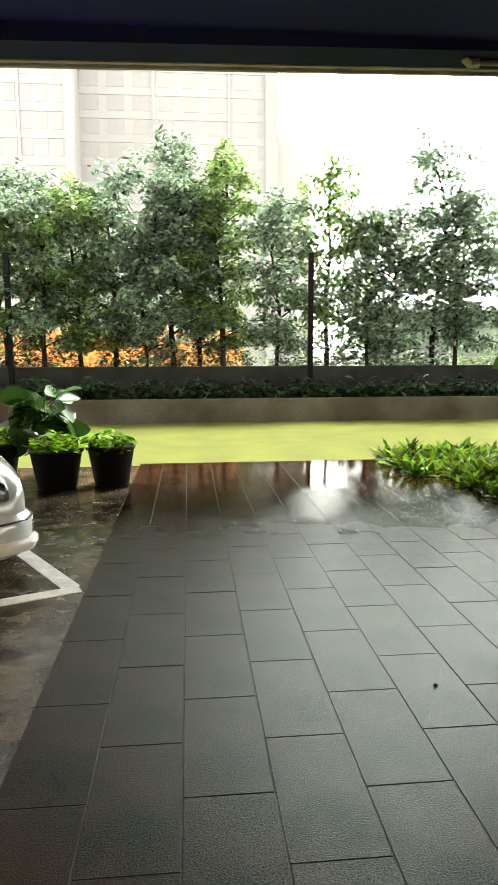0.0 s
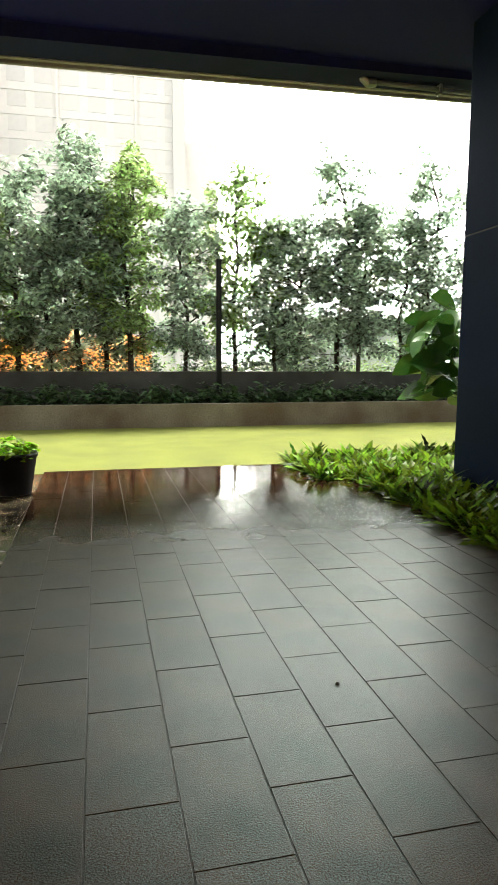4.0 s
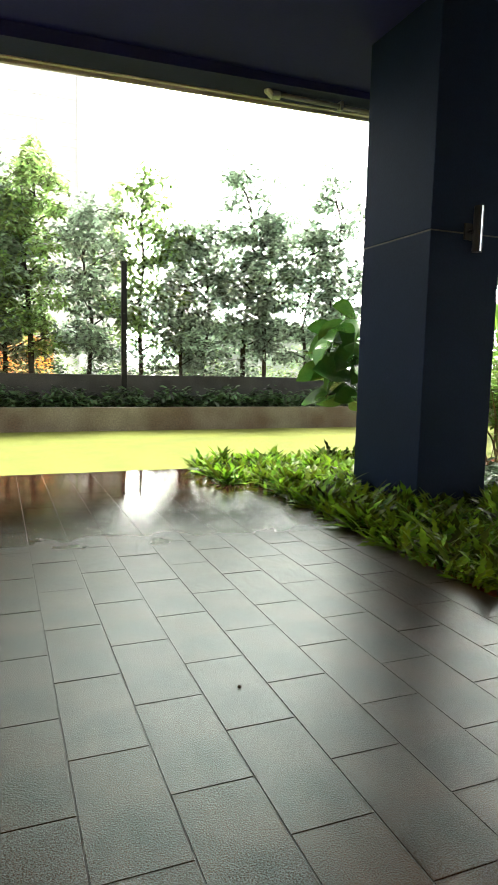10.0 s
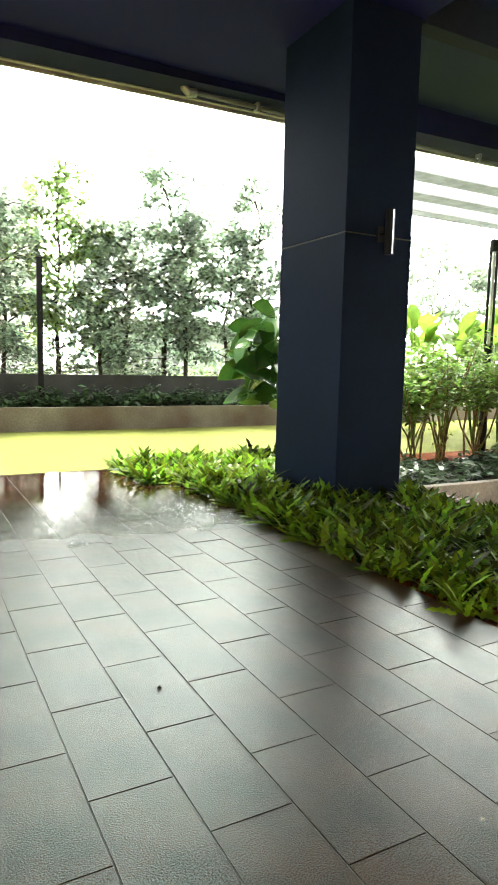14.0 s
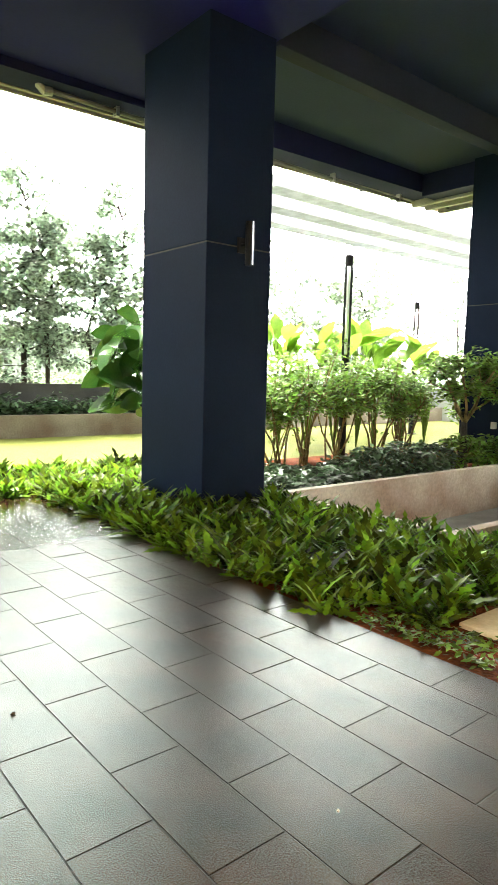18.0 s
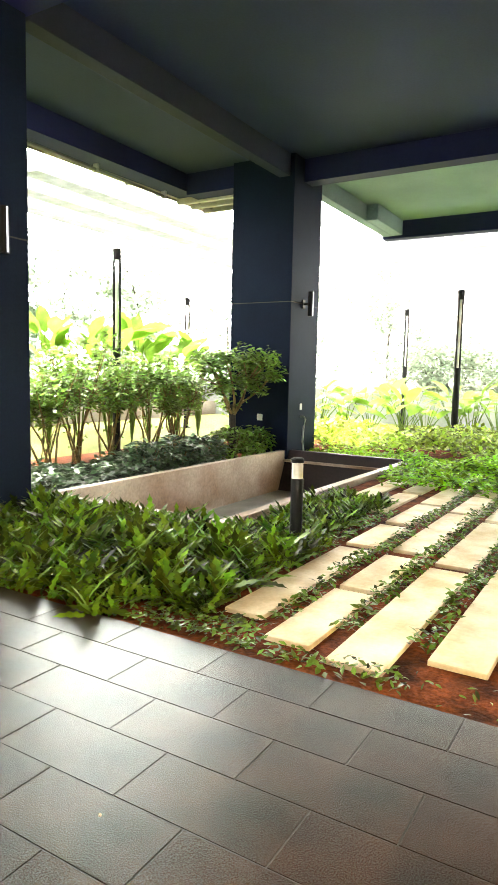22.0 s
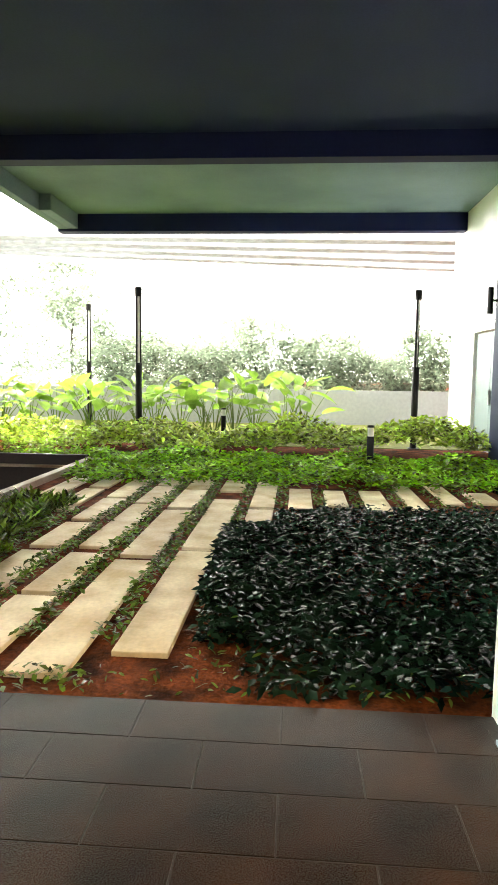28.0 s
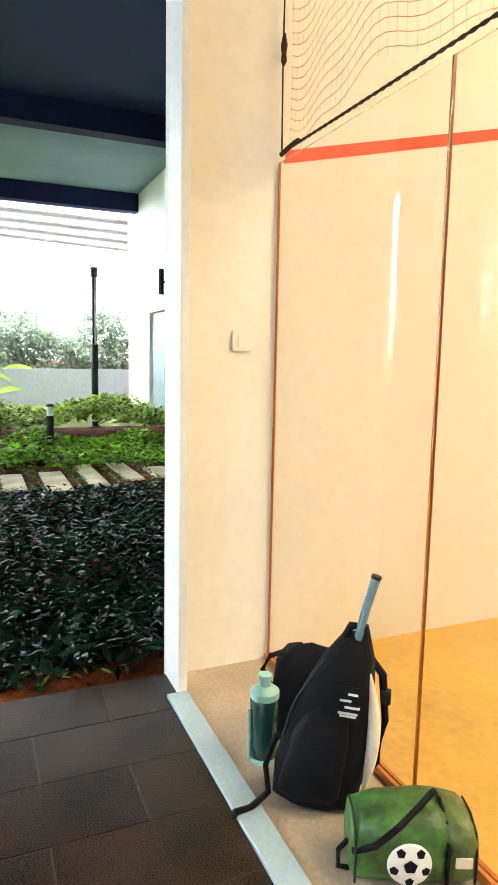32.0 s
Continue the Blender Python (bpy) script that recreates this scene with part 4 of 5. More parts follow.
# fallen leaf and chips on the paving
for x, y, r, mat, name, label in ((1.07, 3.0, 0.01, M["bark"], "fallen_leaf", "small curled brown leaf fallen on wet paving"), (1.7, 1.76, 0.006, M["white"], "pale_chip", "tiny pale chip lying on the paving")):
    bm = bmesh.new()
    tips = [bm.verts.new((r * math.cos(a * 0.9) * (1 + 0.4 * (a % 2)), 0.6 * r * math.sin(a * 0.9), 0.003 + 0.004 * (a % 3))) for a in range(7)]
    foot = [bm.verts.new((v.co.x * 0.7, v.co.y * 0.7, 0)) for v in tips]
    bm.faces.new(tips)
    for a in range(7):
        bm.faces.new((foot[a], foot[(a + 1) % 7], tips[(a + 1) % 7], tips[a]))
    ob = part(name, bm, mat)
    ob.location = (x, y, 0.001)
    tagged(ob, label, name.split("_")[1])

# ---- parking bay ----


def stripe(ax, ay, bx, by, w, top=0.013):
    d = Vector((bx - ax, by - ay, 0))
    s = Vector((-d.y, d.x, 0)).normalized() * w / 2
    bm = bmesh.new()
    lo = [bm.verts.new(Vector((ax, ay, -0.02)) + s), bm.verts.new(Vector((ax, ay, -0.02)) - s), bm.verts.new(Vector((bx, by, -0.02)) - s), bm.verts.new(Vector((bx, by, -0.02)) + s)]
    hi = [bm.verts.new(v.co + Vector((0, 0, top))) for v in lo]
    bm.faces.new(hi)
    for i in range(4):
        bm.faces.new((lo[i], lo[(i + 1) % 4], hi[(i + 1) % 4], hi[i]))
    return bm


marks = thing("parking_marks", (0, 0, 0), "white painted lines of a parking bay", "road marking", kind="structure")
part("line_long", stripe(-0.695, 4.385, -3.6, 9.0, 0.11, 0.0136), M["line"], marks)
part("line_end", stripe(-0.64, 4.36, -3.2, 3.27, 0.11), M["line"], marks)


def flower_pot(x, y, s, plant):
    t = thing("plant_pot", (x, y, -0.012), "large round black plastic pot with leafy bedding plants", "plant pot", "black plant pots")
    part("pot_body", lathe([(0.195 * s, 0), (0.2 * s, 0.01), (0.27 * s, 0.40), (0.285 * s, 0.40), (0.288 * s, 0.44), (0.26 * s, 0.44), (0.25 * s, 0.38)], 36, cap=True), M["pot"], t, smooth=True)
    part("potting_soil", lathe([(0.25 * s, 0.37), (0.01, 0.38)], 20, cap=False), M["soil"], t)
    places, _ = blob(plant, 0, 0, 0.47, 0.29 * s, 0.29 * s, 0.13)
    places[:, 2] = places[:, 2].clip(0.40)
    obj("foliage", raw_mesh("foliage", *leaves(places, 0.08, 0.14, (-0.4, 0.7))), M["cover"], t)


flower_pot(-1.37, 7.42, 1.0, 260)
flower_pot(-0.82, 7.62, 0.93, 260)
flower_pot(-2.12, 7.9, 0.95, 260)
rubber_tree(-1.62, 8.05, -0.012, 0.42, 0.98, 0.25, 60, 0.34, "bushy broad-leaved plant behind the black pots", "broad_leaf_plant")
M["silver"] = material("silver_car_paint", (0.62, 0.63, 0.63), 0.22, metal=0.35, vary=0.02, bump=0.0, coat=0.6)
M["carglass"] = material("dark_car_glass", (0.02, 0.025, 0.03), 0.05, vary=0.05, bump=0.0)
M["rubber"] = material("tyre_rubber", (0.02, 0.02, 0.02), 0.8, vary=0.2, bump=0.2)
M["headlamp"] = material("headlamp_lens", (0.4, 0.42, 0.45), 0.06, metal=0.8, vary=0.35, scale=22, fine=60, bump=0.6, second=(0.03, 0.03, 0.035))


def loft(stations, seg=8, bm=None):
    """A closed body through stations of (x, half width, low, high, roundness)."""
    bm = bm or bmesh.new()
    rings = []
    for x, w, lo, hi, p in stations:
        ring = []
        for k in range(4 * seg):
            a = 2 * math.pi * (k + 0.5) / (4 * seg)
            c, s = math.cos(a), math.sin(a)
            ring.append(bm.verts.new((x, w * math.copysign(abs(c) ** p, c), (lo + hi) / 2 + (hi - lo) / 2 * math.copysign(abs(s) ** p, s))))
        rings.append(ring)
    n = 4 * seg
    for a, b in zip(rings, rings[1:]):
        for k in range(n):
            bm.faces.new((a[k], b[k], b[(k + 1) % n], a[(k + 1) % n]))
    bm.faces.new(rings[0])
    bm.faces.new(rings[-1][::-1])
    bmesh.ops.recalc_face_normals(bm, faces=bm.faces[:])
    return bm


car = thing("car", (-2.69, 5.87, -0.012), "silver saloon car parked nose out on wet asphalt", "car", turn=-58.8)
part("body", loft([(-2.1, 0.6, 0.35, 0.75, 0.5), (-2.0, 0.78, 0.25, 0.9, 0.4), (-1.5, 0.84, 0.2, 0.98, 0.35), (0.0, 0.85, 0.2, 0.88, 0.32), (1.0, 0.85, 0.2, 0.82, 0.3), (1.5, 0.845, 0.2, 0.755, 0.26), (1.8, 0.82, 0.24, 0.70, 0.26), (1.98, 0.78, 0.3, 0.635, 0.28), (2.06, 0.7, 0.34, 0.56, 0.35)]), M["silver"], car, smooth=True)
part("bumper", loft([(1.72, 0.86, 0.17, 0.5, 0.45), (1.95, 0.84, 0.16, 0.5, 0.45), (2.08, 0.76, 0.17, 0.48, 0.45), (2.14, 0.62, 0.2, 0.44, 0.5)]), M["silver"], car, smooth=True)
part("bumper_strip", loft([(1.74, 0.863, 0.408, 0.42, 0.45), (1.95, 0.843, 0.408, 0.42, 0.45), (2.083, 0.763, 0.408, 0.42, 0.45), (2.143, 0.623, 0.408, 0.42, 0.5)]), M["black"], car)
part("lower_lip", loft([(1.74, 0.865, 0.22, 0.31, 0.4), (1.97, 0.86, 0.22, 0.31, 0.4), (2.13, 0.78, 0.22, 0.31, 0.4), (2.18, 0.64, 0.23, 0.3, 0.4)]), M["white"], car, "pale lower bumper lip", smooth=True)
part("cabin", loft([(-1.55, 0.62, 0.8, 0.97, 0.5), (-1.0, 0.68, 0.8, 1.36, 0.45), (-0.3, 0.7, 0.8, 1.43, 0.45), (0.4, 0.69, 0.8, 1.36, 0.45), (1.15, 0.66, 0.8, 0.94, 0.5)]), M["carglass"], car, "dark glazed cabin", smooth=True)
part("roof", loft([(-1.0, 0.56, 1.33, 1.39, 0.6), (-0.3, 0.6, 1.39, 1.46, 0.6), (0.35, 0.58, 1.34, 1.4, 0.6)]), M["silver"], car, smooth=True)
part("grille", box(2.07, 2.12, -0.35, 0.35, 0.5, 0.62, 0.02), M["black"], car)
for s in (-1, 1):
    h = part("headlight", loft([(1.55, 0.03, 0.67, 0.73, 0.5), (1.77, 0.16, 0.59, 0.735, 0.45), (1.97, 0.2, 0.55, 0.69, 0.45), (2.1, 0.19, 0.54, 0.64, 0.45)]), M["headlamp"], car, "clear faceted headlight", smooth=True)
    h.location = (0.02, s * 0.665, 0)
    h.rotation_euler = (0, 0, -s * 0.1)
    part("mirror", loft([(0.75, 0.06, 0.95, 1.08, 0.6), (0.9, 0.1, 0.93, 1.1, 0.6), (0.97, 0.06, 0.96, 1.07, 0.6)]), M["silver"], car, smooth=True).location = (-0.3, s * 0.84, -0.02)
    for x in (-1.3, 1.33):
        w = part("wheel", lathe([(0.2, -0.1), (0.29, -0.105), (0.31, -0.08), (0.31, 0.08), (0.29, 0.105), (0.2, 0.1)], 28), M["rubber"], car)
        w.matrix_basis = pose(x, s * 0.76, 0.31, 90, 0, 0)
        part("rim", lathe([(0.02, -0.112), (0.06, -0.115), (0.19, -0.108), (0.2, -0.09), (0.2, 0.09), (0.19, 0.108), (0.06, 0.115), (0.02, 0.112)], 20), M["steel"], w, "alloy wheel rim")

# ---- the court's glass, net and lines ----
gw = thing("glass_wall", (0, -1.1, 0), "frameless glass back wall of the squash court", "glass wall", kind="structure")
edges = (2.965, 1.85, 0.74, -0.37, -1.48, -2.59, -3.7)
for a, b in zip(edges[1:], edges):
    p = part("pane", box(a + 0.004, b - 0.004, -0.006, 0.006, 0.03, 2.27, 0.001), M["glass"], gw)
    p.visible_shadow = False
for x in edges:
    part("seam", box(x - 0.004, x + 0.004, -0.007, 0.007, 0.02, 2.27), M["post"], gw, "brown seal strip")
part("channel", box(-3.8, 2.975, -0.02, 0.02, 0.0, 0.03, 0.003), M["post"], gw)

M["net"] = material("net_cord", (0.66, 0.48, 0.26), 0.8, vary=0.1, bump=0.0)
M["rope"] = material("black_rope", (0.03, 0.012, 0.008), 0.8, vary=0.3, scale=60, fine=200, bump=0.8)
nt = thing("protective_net", (0, -1.1, 0), "fine cord net hung above the glass on a black rope", "net")
vs, qs = [], []


def ribbon(pts, r):
    base = len(vs)
    for i, p in enumerate(pts):
        vs.extend([(p[0], p[1], p[2] - r), (p[0], p[1], p[2] + r)] if abs(pts[-1][0] - pts[0][0]) > 0.3 else [(p[0] - r, p[1], p[2]), (p[0] + r, p[1], p[2])])
        if i:
            k = base + 2 * i
            qs.append((k - 2, k, k + 1, k - 1))


def sag(x, z):
    return (x, 0.03 * math.sin(x * 4.1 + z * 2), z + 0.035 * math.sin(x * 6.5 + 0.8 * math.sin(z * 4)) + 0.02 * math.sin(x * 15))


for k in range(62):
    z = 2.36 + 0.045 * k
    ribbon([sag(2.94 - 4.2 * i / 70, z) for i in range(71)], 0.0016)
for k in range(90):
    x = 2.93 - 0.046 * k
    ribbon([sag(x, 2.34 + 2.8 * i / 24) for i in range(25)], 0.0007)
obj("cord_mesh", raw_mesh("cord_mesh", vs, qs), M["net"], nt)


def twisted(points, r, parent, name):
    """Two strands wound round each other along a line."""
    bm = bmesh.new()
    a, b = Vector(points[0]), Vector(points[1])
    steps = int((b - a).length / 0.012)
    d = (b - a).normalized()
    side = d.cross(Vector((0, 1, 0))).normalized()
    for ph in (0, math.pi):
        tube([a.lerp(b, i / steps) + r * 0.55 * (math.cos(i * 0.9 + ph) * side + math.sin(i * 0.9 + ph) * Vector((0, 1, 0))) + Vector((0, 0, -0.03 * math.sin(math.pi * i / steps))) for i in range(steps + 1)], r * 0.6, 5, bm)
    return part(name, bm, M["rope"], parent)


twisted([(2.95, 0.0, 2.31), (-1.0, 0.0, 2.38)], 0.0062, nt, "rope")
part("side_cord", tube([(2.955, 0.0, 2.32), (2.945, 0.01, 2.7), (2.955, 0.0, 3.4), (2.95, 0, 5.1)], 0.004, 6), M["rope"], nt)
part("knot", lathe([(0.004, 0), (0.014, 0.02), (0.011, 0.05), (0.016, 0.08), (0.006, 0.13)], 8), M["rope"], nt).location = (2.947, 0.005, 2.66)
part("end_tie", tube([(2.96, 0.0, 2.305), (2.87, 0.0, 2.315), (2.8, 0, 2.318)], 0.011, 7), M["rope"], nt)

out = bmesh.new()
lo = [out.verts.new(v) for v in ((2.979, -1.13, 2.275), (2.979, -11, 4.52), (2.979, -11, 4.57), (2.979, -1.13, 2.33))]
hi = [out.verts.new(v.co + Vector((-0.003, 0, 0))) for v in lo]
out.faces.new(hi[::-1])
for i in range(4):
    out.faces.new((lo[i], lo[(i + 1) % 4], hi[(i + 1) % 4], hi[i]))
bmesh.ops.recalc_face_normals(out, faces=out.faces[:])
setting("court_line", out, M["red"], "red out line painted on the court wall", "court line")
sw = thing("light_switch", (2.978, -0.935, 1.5), "cream square light switch on the pale wall", "switch")
part("switch_plate", box(-0.01, 0, -0.045, 0.045, -0.045, 0.045, 0.004), M["courtwall"], sw)
part("rocker", box(-0.014, -0.01, -0.02, 0.02, -0.028, 0.028, 0.002), M["courtwall"], sw)
for y in (-3.2, -6.5, -9.3):
    t = thing("ceiling_light", (-0.5, y, 5.2), "long warm court ceiling light", "ceiling light", "court ceiling lights")
    part("housing", box(-2.3, 2.3, -0.3, 0.3, -0.06, 0, 0.01), M["white"], t)

# ---- bags in the porch ----
M["nylon"] = material("black_nylon", (0.004, 0.004, 0.007), 0.8, spec=0.2, vary=0.2, scale=14, fine=300, bump=0.25)
M["pale"] = material("bag_piping", (0.75, 0.66, 0.55), 0.6, vary=0.05, bump=0.05)
M["green"] = material("green_nylon", (0.05, 0.14, 0.022), 0.45, vary=0.3, scale=14, fine=26, bump=0.5)
M["olive"] = material("olive_nylon", (0.11, 0.15, 0.035), 0.45, vary=0.25, scale=14, fine=26, bump=0.5)
M["bottle"] = material("green_bottle", (0.008, 0.042, 0.036), 0.12, vary=0.05, bump=0.0, coat=0.4)
M["mint"] = material("mint_lid", (0.3, 0.52, 0.47), 0.35, vary=0.04, bump=0.0)
M["grip"] = material("grip_tape", (0.16, 0.27, 0.32), 0.7, vary=0.1, scale=30, fine=120, bump=0.4)
M["print"] = material("white_print", (0.8, 0.8, 0.78), 0.6, vary=0.03, bump=0.0)


def pillow_body(stations, seg=8):
    """A soft upright body through stations of (height, half width, half depth, shift x, shift y)."""
    bm = bmesh.new()
    rings = []
    n = 4 * seg
    for z, w, d, sx, sy in stations:
        rings.append([bm.verts.new((sx + w * math.copysign(abs(math.cos(a)) ** 0.6, math.cos(a)), sy + d * math.copysign(abs(math.sin(a)) ** 0.6, math.sin(a)), z + 0.006 * math.sin(5 * a + 20 * z))) for a in (2 * math.pi * (k + 0.5) / n for k in range(n))])
    for a, b in zip(rings, rings[1:]):
        for k in range(n):
            bm.faces.new((a[k], a[(k + 1) % n], b[(k + 1) % n], b[k]))
    bm.faces.new(rings[0][::-1])
    bm.faces.new(rings[-1])
    bmesh.ops.recalc_face_normals(bm, faces=bm.faces[:])
    return bm


# local x: along the wall seen from the camera, local y: away from the camera
bag = thing("racket_bag", (2.01, -0.85, 0), "black nylon racket backpack with pale piping leaning on the glass", "backpack", turn=-130)
part("main_compartment", pillow_body([(0.0, 0.115, 0.07, -0.02, 0), (0.02, 0.14, 0.088, -0.02, 0), (0.12, 0.145, 0.092, -0.012, 0.01), (0.28, 0.132, 0.086, 0.018, 0.02), (0.4, 0.105, 0.072, 0.048, 0.035), (0.48, 0.078, 0.056, 0.07, 0.045), (0.53, 0.05, 0.038, 0.085, 0.052), (0.545, 0.022, 0.016, 0.09, 0.055)]), M["nylon"], bag, smooth=True)
part("front_pocket", pillow_body([(0.05, 0.08, 0.03, -0.03, -0.086), (0.07, 0.1, 0.04, -0.03, -0.082), (0.24, 0.09, 0.038, 0.0, -0.066), (0.31, 0.07, 0.024, 0.018, -0.052), (0.33, 0.045, 0.012, 0.024, -0.042)]), M["nylon"], bag, smooth=True)
part("side_panel", tube([(0.112 + 0.05 * math.sin(math.pi * (0.15 + 0.7 * u)), -0.055 + 0.06 * u, 0.06 + 0.4 * u) for u in [k / 14 for k in range(15)]], [0.004 + 0.017 * math.sin(math.pi * k / 14) for k in range(15)], 12), M["pale"], bag, "cream side panel", smooth=True)
part("zip_seam", tube([(-0.135, -0.03, 0.05), (-0.125, -0.04, 0.2), (-0.085, -0.03, 0.34), (-0.01, 0.0, 0.46), (0.06, 0.02, 0.52)], 0.005, 6), M["black"], bag)
part("shoulder_strap", tube([(0.135, 0.06, 0.47), (0.175, 0.06, 0.42), (0.19, 0.05, 0.27), (0.17, 0.04, 0.13), (0.115, 0.03, 0.05)], [0.012, 0.014, 0.012, 0.011, 0.01], 7), M["nylon"], bag)
part("buckle", box(0.175, 0.205, 0.035, 0.065, 0.33, 0.375, 0.004), M["black"], bag)
part("top_handle", tube([(0.05, 0.05, 0.53), (0.07, 0.05, 0.575), (0.115, 0.05, 0.575), (0.125, 0.05, 0.52)], 0.014, 8), M["nylon"], bag)
part("side_strap", tube([(-0.15, -0.02, 0.2), (-0.18, -0.05, 0.1), (-0.16, -0.08, 0.03), (-0.2, -0.15, 0.012), (-0.24, -0.19, 0.012)], [0.008, 0.01, 0.01, 0.012, 0.014], 7), M["nylon"], bag)
for k, (u, v, w) in enumerate(((0.085, 0.405, 0.03), (0.06, 0.383, 0.035), (0.075, 0.362, 0.045), (0.055, 0.342, 0.06), (0.06, 0.333, 0.05))):
    part("print_bar", box(u, u + w, -0.082, -0.072, v, v + 0.006), M["print"], bag, "pale printed bar")
part("hang_tag", box(0.05, 0.12, -0.078, -0.074, 0.31, 0.43, 0.002), M["nylon"], bag)
rk = thing("racket", (2.01, -0.85, 0.44), "racket with a grey-blue taped handle stuck out of the bag", "racket", turn=-130)
part("grip", tube([(0.09, 0.04, 0.08), (0.115, 0.05, 0.2), (0.14, 0.06, 0.295)], [0.0145, 0.0145, 0.0155], 10), M["grip"], rk)
part("butt_cap", tube([(0.14, 0.06, 0.295), (0.143, 0.061, 0.306)], 0.0175, 10), M["black"], rk)
part("throat", tube([(0.05, 0.03, -0.12), (0.09, 0.04, 0.08)], 0.008, 8), M["black"], rk)

sm = thing("small_bag", (2.32, -0.955, 0), "small black bag with a rounded top behind the bottle", "bag", turn=-125)
part("bag_body", pillow_body([(0, 0.11, 0.05, 0, 0), (0.02, 0.125, 0.06, 0, 0), (0.2, 0.13, 0.06, 0, 0.01), (0.3, 0.12, 0.05, 0, 0.015), (0.345, 0.085, 0.035, 0, 0.02), (0.36, 0.03, 0.015, 0, 0.02)]), M["nylon"], sm, smooth=True)
part("carry_loop", tube([(-0.13, -0.02, 0.2), (-0.165, -0.03, 0.27), (-0.14, -0.02, 0.32), (-0.09, 0, 0.335)], 0.01, 7), M["nylon"], sm)
part("zip", tube([(0.05, -0.06, 0.1), (0.06, -0.058, 0.2), (0.075, -0.05, 0.28)], 0.004, 6), M["steel"], sm)

bt = thing("drinks_bottle", (2.265, -0.755, 0), "large translucent green drinks bottle with a mint lid", "bottle")
part("flask", lathe([(0.046, 0), (0.052, 0.006), (0.052, 0.07), (0.049, 0.1), (0.052, 0.13), (0.052, 0.225), (0.044, 0.24)], 28), M["bottle"], bt, smooth=True)
part("lid", lathe([(0.048, 0.232), (0.052, 0.236), (0.052, 0.258), (0.03, 0.275), (0.022, 0.278)], 28), M["mint"], bt, "mint green screw lid")
part("spout", lathe([(0.022, 0.278), (0.022, 0.3), (0.026, 0.302), (0.024, 0.318), (0.012, 0.322)], 20), M["mint"], bt)
part("straw", tube([(0.0, 0.056, 0.01), (0.0, 0.057, 0.2)], 0.006, 6), M["mint"], bt)
part("foot_band", lathe([(0.054, 0.002), (0.055, 0.02)], 28), M["mint"], bt)

df = thing("duffel_bag", (1.665, -0.93, 0), "green sports duffel bag with a printed ball on its side", "duffel bag", turn=-113)
df.scale = (0.85, 0.85, 0.85)
part("duffel_body", loft([(-0.2, 0.07, 0.02, 0.17, 0.6), (-0.19, 0.1, 0.005, 0.2, 0.55), (-0.1, 0.115, 0.0, 0.225, 0.55), (0.05, 0.12, 0.0, 0.235, 0.55), (0.1, 0.12, 0.0, 0.232, 0.55)]), M["green"], df, smooth=True)
part("end_panel", loft([(0.1, 0.121, 0.0, 0.232, 0.55), (0.18, 0.115, 0.002, 0.215, 0.55), (0.205, 0.1, 0.015, 0.19, 0.6), (0.21, 0.07, 0.03, 0.16, 0.6)]), M["olive"], df, "olive green end panel", smooth=True)
part("strap", tube([(-0.195, -0.09, 0.115), (-0.13, -0.118, 0.155), (-0.05, -0.1, 0.212), (0.03, -0.04, 0.243), (0.09, 0.03, 0.242)], 0.011, 7), M["nylon"], df)
part("strap", tube([(0.1, -0.122, 0.03), (0.1, -0.125, 0.15), (0.1, -0.09, 0.215), (0.1, 0, 0.24)], 0.006, 6), M["nylon"], df)
part("carry_loop", tube([(-0.2, -0.02, 0.1), (-0.235, -0.04, 0.08), (-0.235, -0.05, 0.03), (-0.2, -0.04, 0.015)], 0.009, 7), M["nylon"], df)
for x in (-0.19, 0.1, 0.195):
    r = 0.9 if abs(x) > 0.15 else 1.0
    part("piping", tube([(x, -0.118 * r, 0.02), (x, -0.121 * r, 0.12), (x, -0.1 * r, 0.205 * r), (x, -0.03, 0.235 * r), (x, 0.05, 0.233 * r)], 0.0045, 6), M["black"], df, "dark seam piping")
part("logo_patch", box(0.125, 0.18, -0.124, -0.117, 0.085, 0.12, 0.003), M["pale"], df, "pale stitched patch")
ball = part("ball_print", lathe([(0.072, 0), (0.068, 0.006), (0.045, 0.011), (0.002, 0.013)], 30), M["print"], df, "white printed ball with black patches")
ball.matrix_basis = pose(-0.02, -0.118, 0.095, 90, 0, 0)


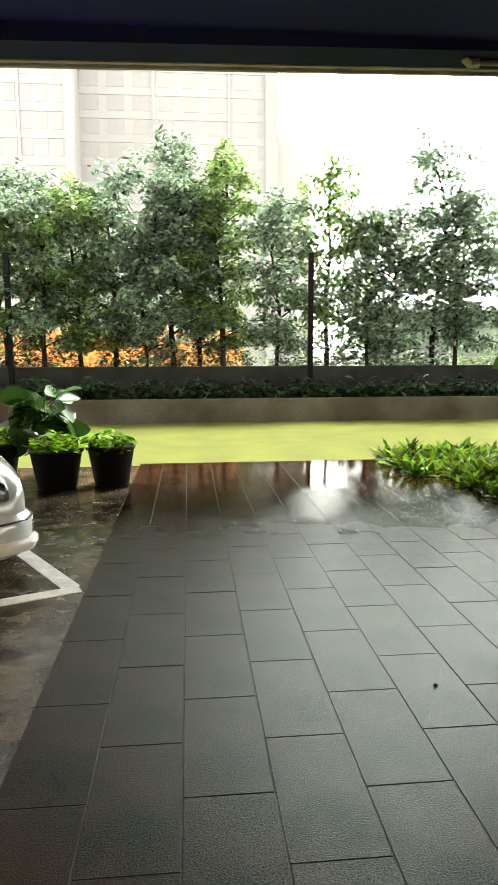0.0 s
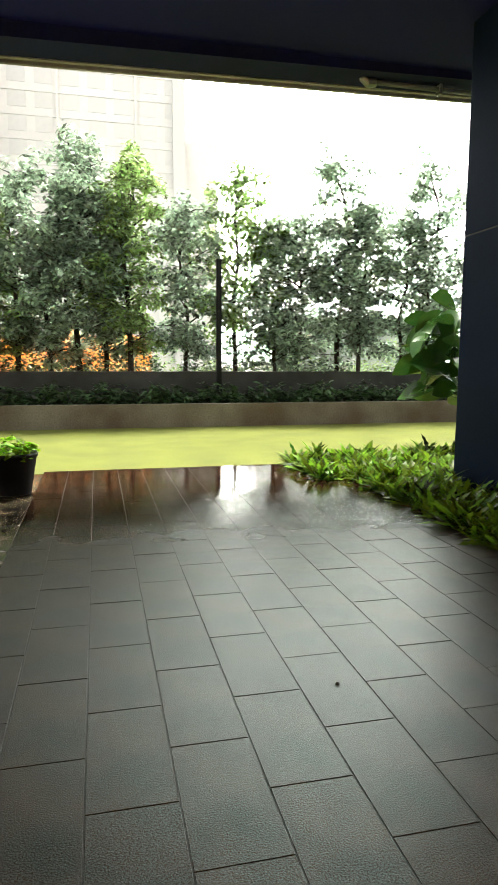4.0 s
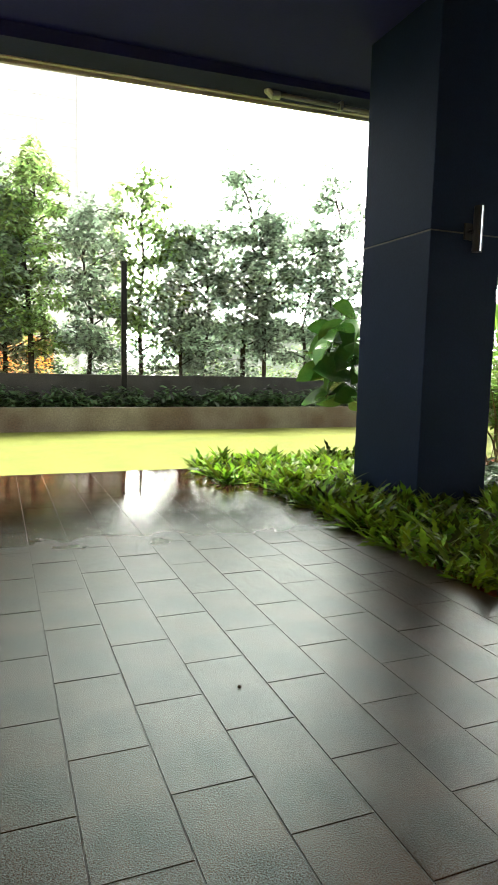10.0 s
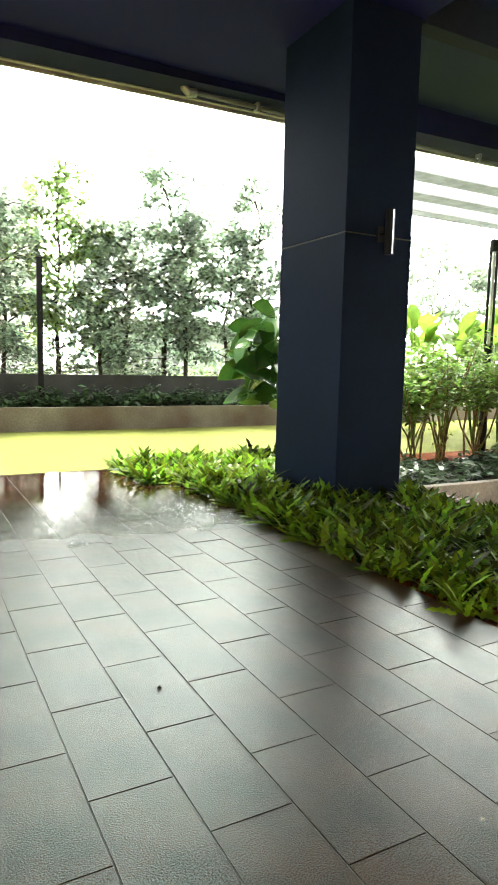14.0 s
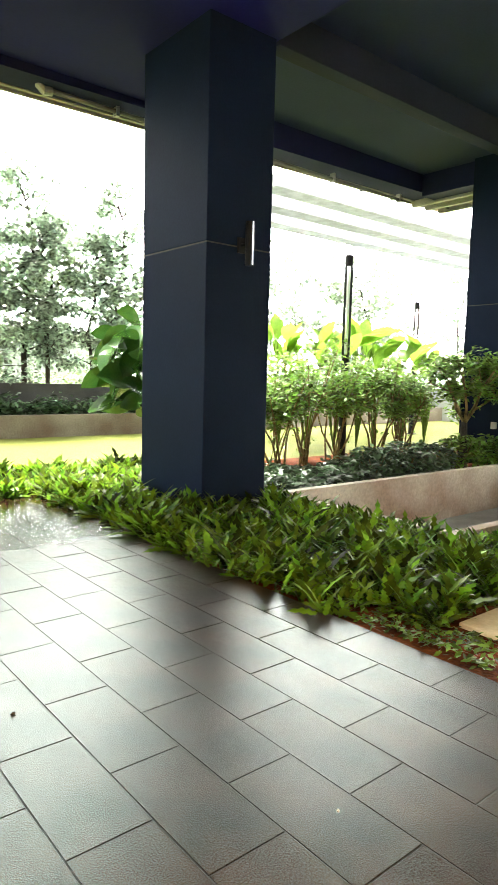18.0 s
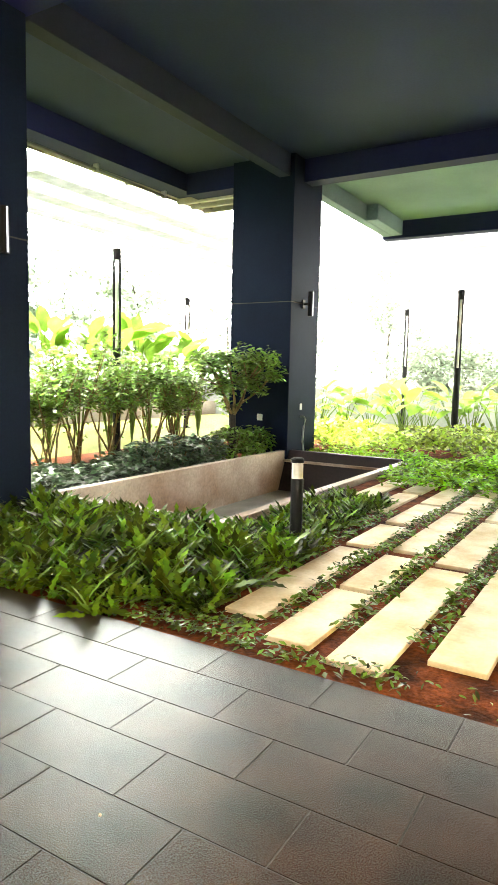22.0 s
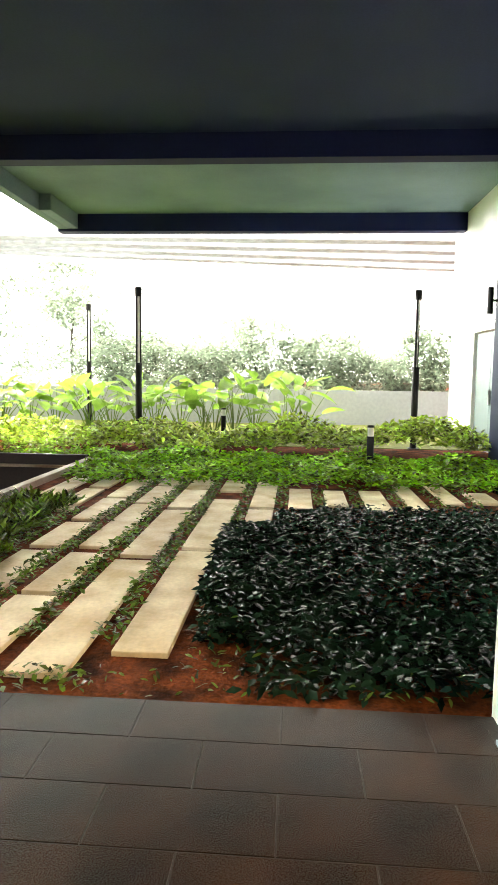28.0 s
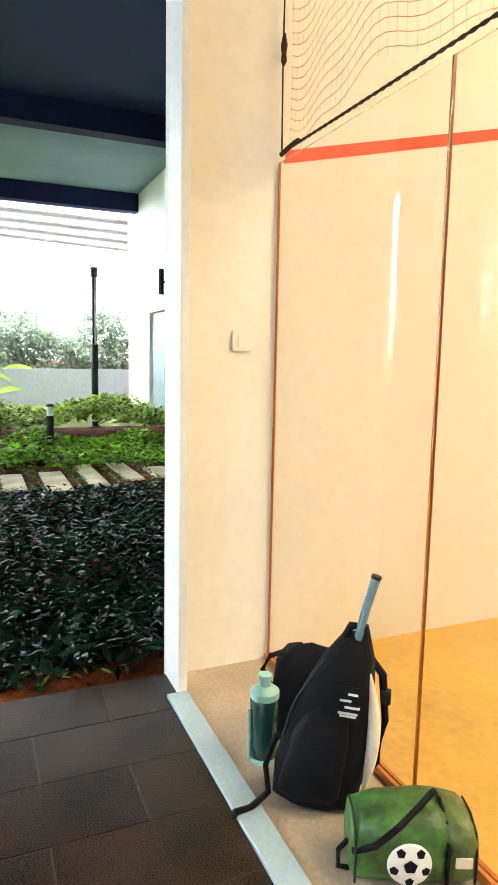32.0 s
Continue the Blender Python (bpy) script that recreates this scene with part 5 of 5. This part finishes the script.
def patch(cx, cy, r, turn, ball):
    bm = bmesh.new()
    top = [bm.verts.new((cx + r * math.cos(turn + 2 * math.pi * k / 5), cy + r * math.sin(turn + 2 * math.pi * k / 5), 0.0155 - 0.12 * ((cx + r * math.cos(turn + 2 * math.pi * k / 5)) ** 2 + (cy + r * math.sin(turn + 2 * math.pi * k / 5)) ** 2) / 0.072)) for k in range(5)]
    low = [bm.verts.new(v.co - Vector((0, 0, 0.008))) for v in top]
    bm.faces.new(top)
    for k in range(5):
        bm.faces.new((low[k], low[(k + 1) % 5], top[(k + 1) % 5], top[k]))
    part("ball_patch", bm, M["nylon"], ball)


patch(0, 0, 0.023, 0.3, ball)
for k in range(5):
    patch(0.053 * math.cos(0.93 + k * 1.2566), 0.053 * math.sin(0.93 + k * 1.2566), 0.0155, 0.93 + math.pi + k * 1.2566, ball)

# ---- paving tiles, one by one ----
paving = thing("pavement", (0, 0, 0), "wet grey granite paving of long tiles in running bond", "paving", kind="structure")
tile_meshes = {}


def tile(x0, x1, y0, y1):
    g = 0.0027
    key = (round(x1 - x0, 3), round(y1 - y0, 3))
    if key not in tile_meshes:
        me = bpy.data.meshes.new("tile")
        b = box(-key[0] / 2 + g, key[0] / 2 - g, -key[1] / 2 + g, key[1] / 2 - g, -0.03, 0.0)
        bmesh.ops.bevel(b, geom=[e for e in b.edges if all(v.co.z > -0.001 for v in e.verts)], offset=0.0012, segments=1, affect="EDGES")
        b.to_mesh(me)
        b.free()
        me.materials.append(M["tile"])
        tile_meshes[key] = me
    o = new("tile", tile_meshes[key])
    o.parent = paving
    o.matrix_basis = pose((x0 + x1) / 2, (y0 + y1) / 2, rng.uniform(-0.0006, 0.0006), rng.uniform(-0.12, 0.12), rng.uniform(-0.12, 0.12), 0)


for i in range(-2, 10):
    y = -0.6 if i % 2 == 0 else -0.9
    while y < 8.85:
        a, b = max(y, -0.6 + 0.05), min(y + 0.6, 8.85)
        if b - a > 0.06:
            tile(0.3 * i, 0.3 * (i + 1), a, b)
        y += 0.6
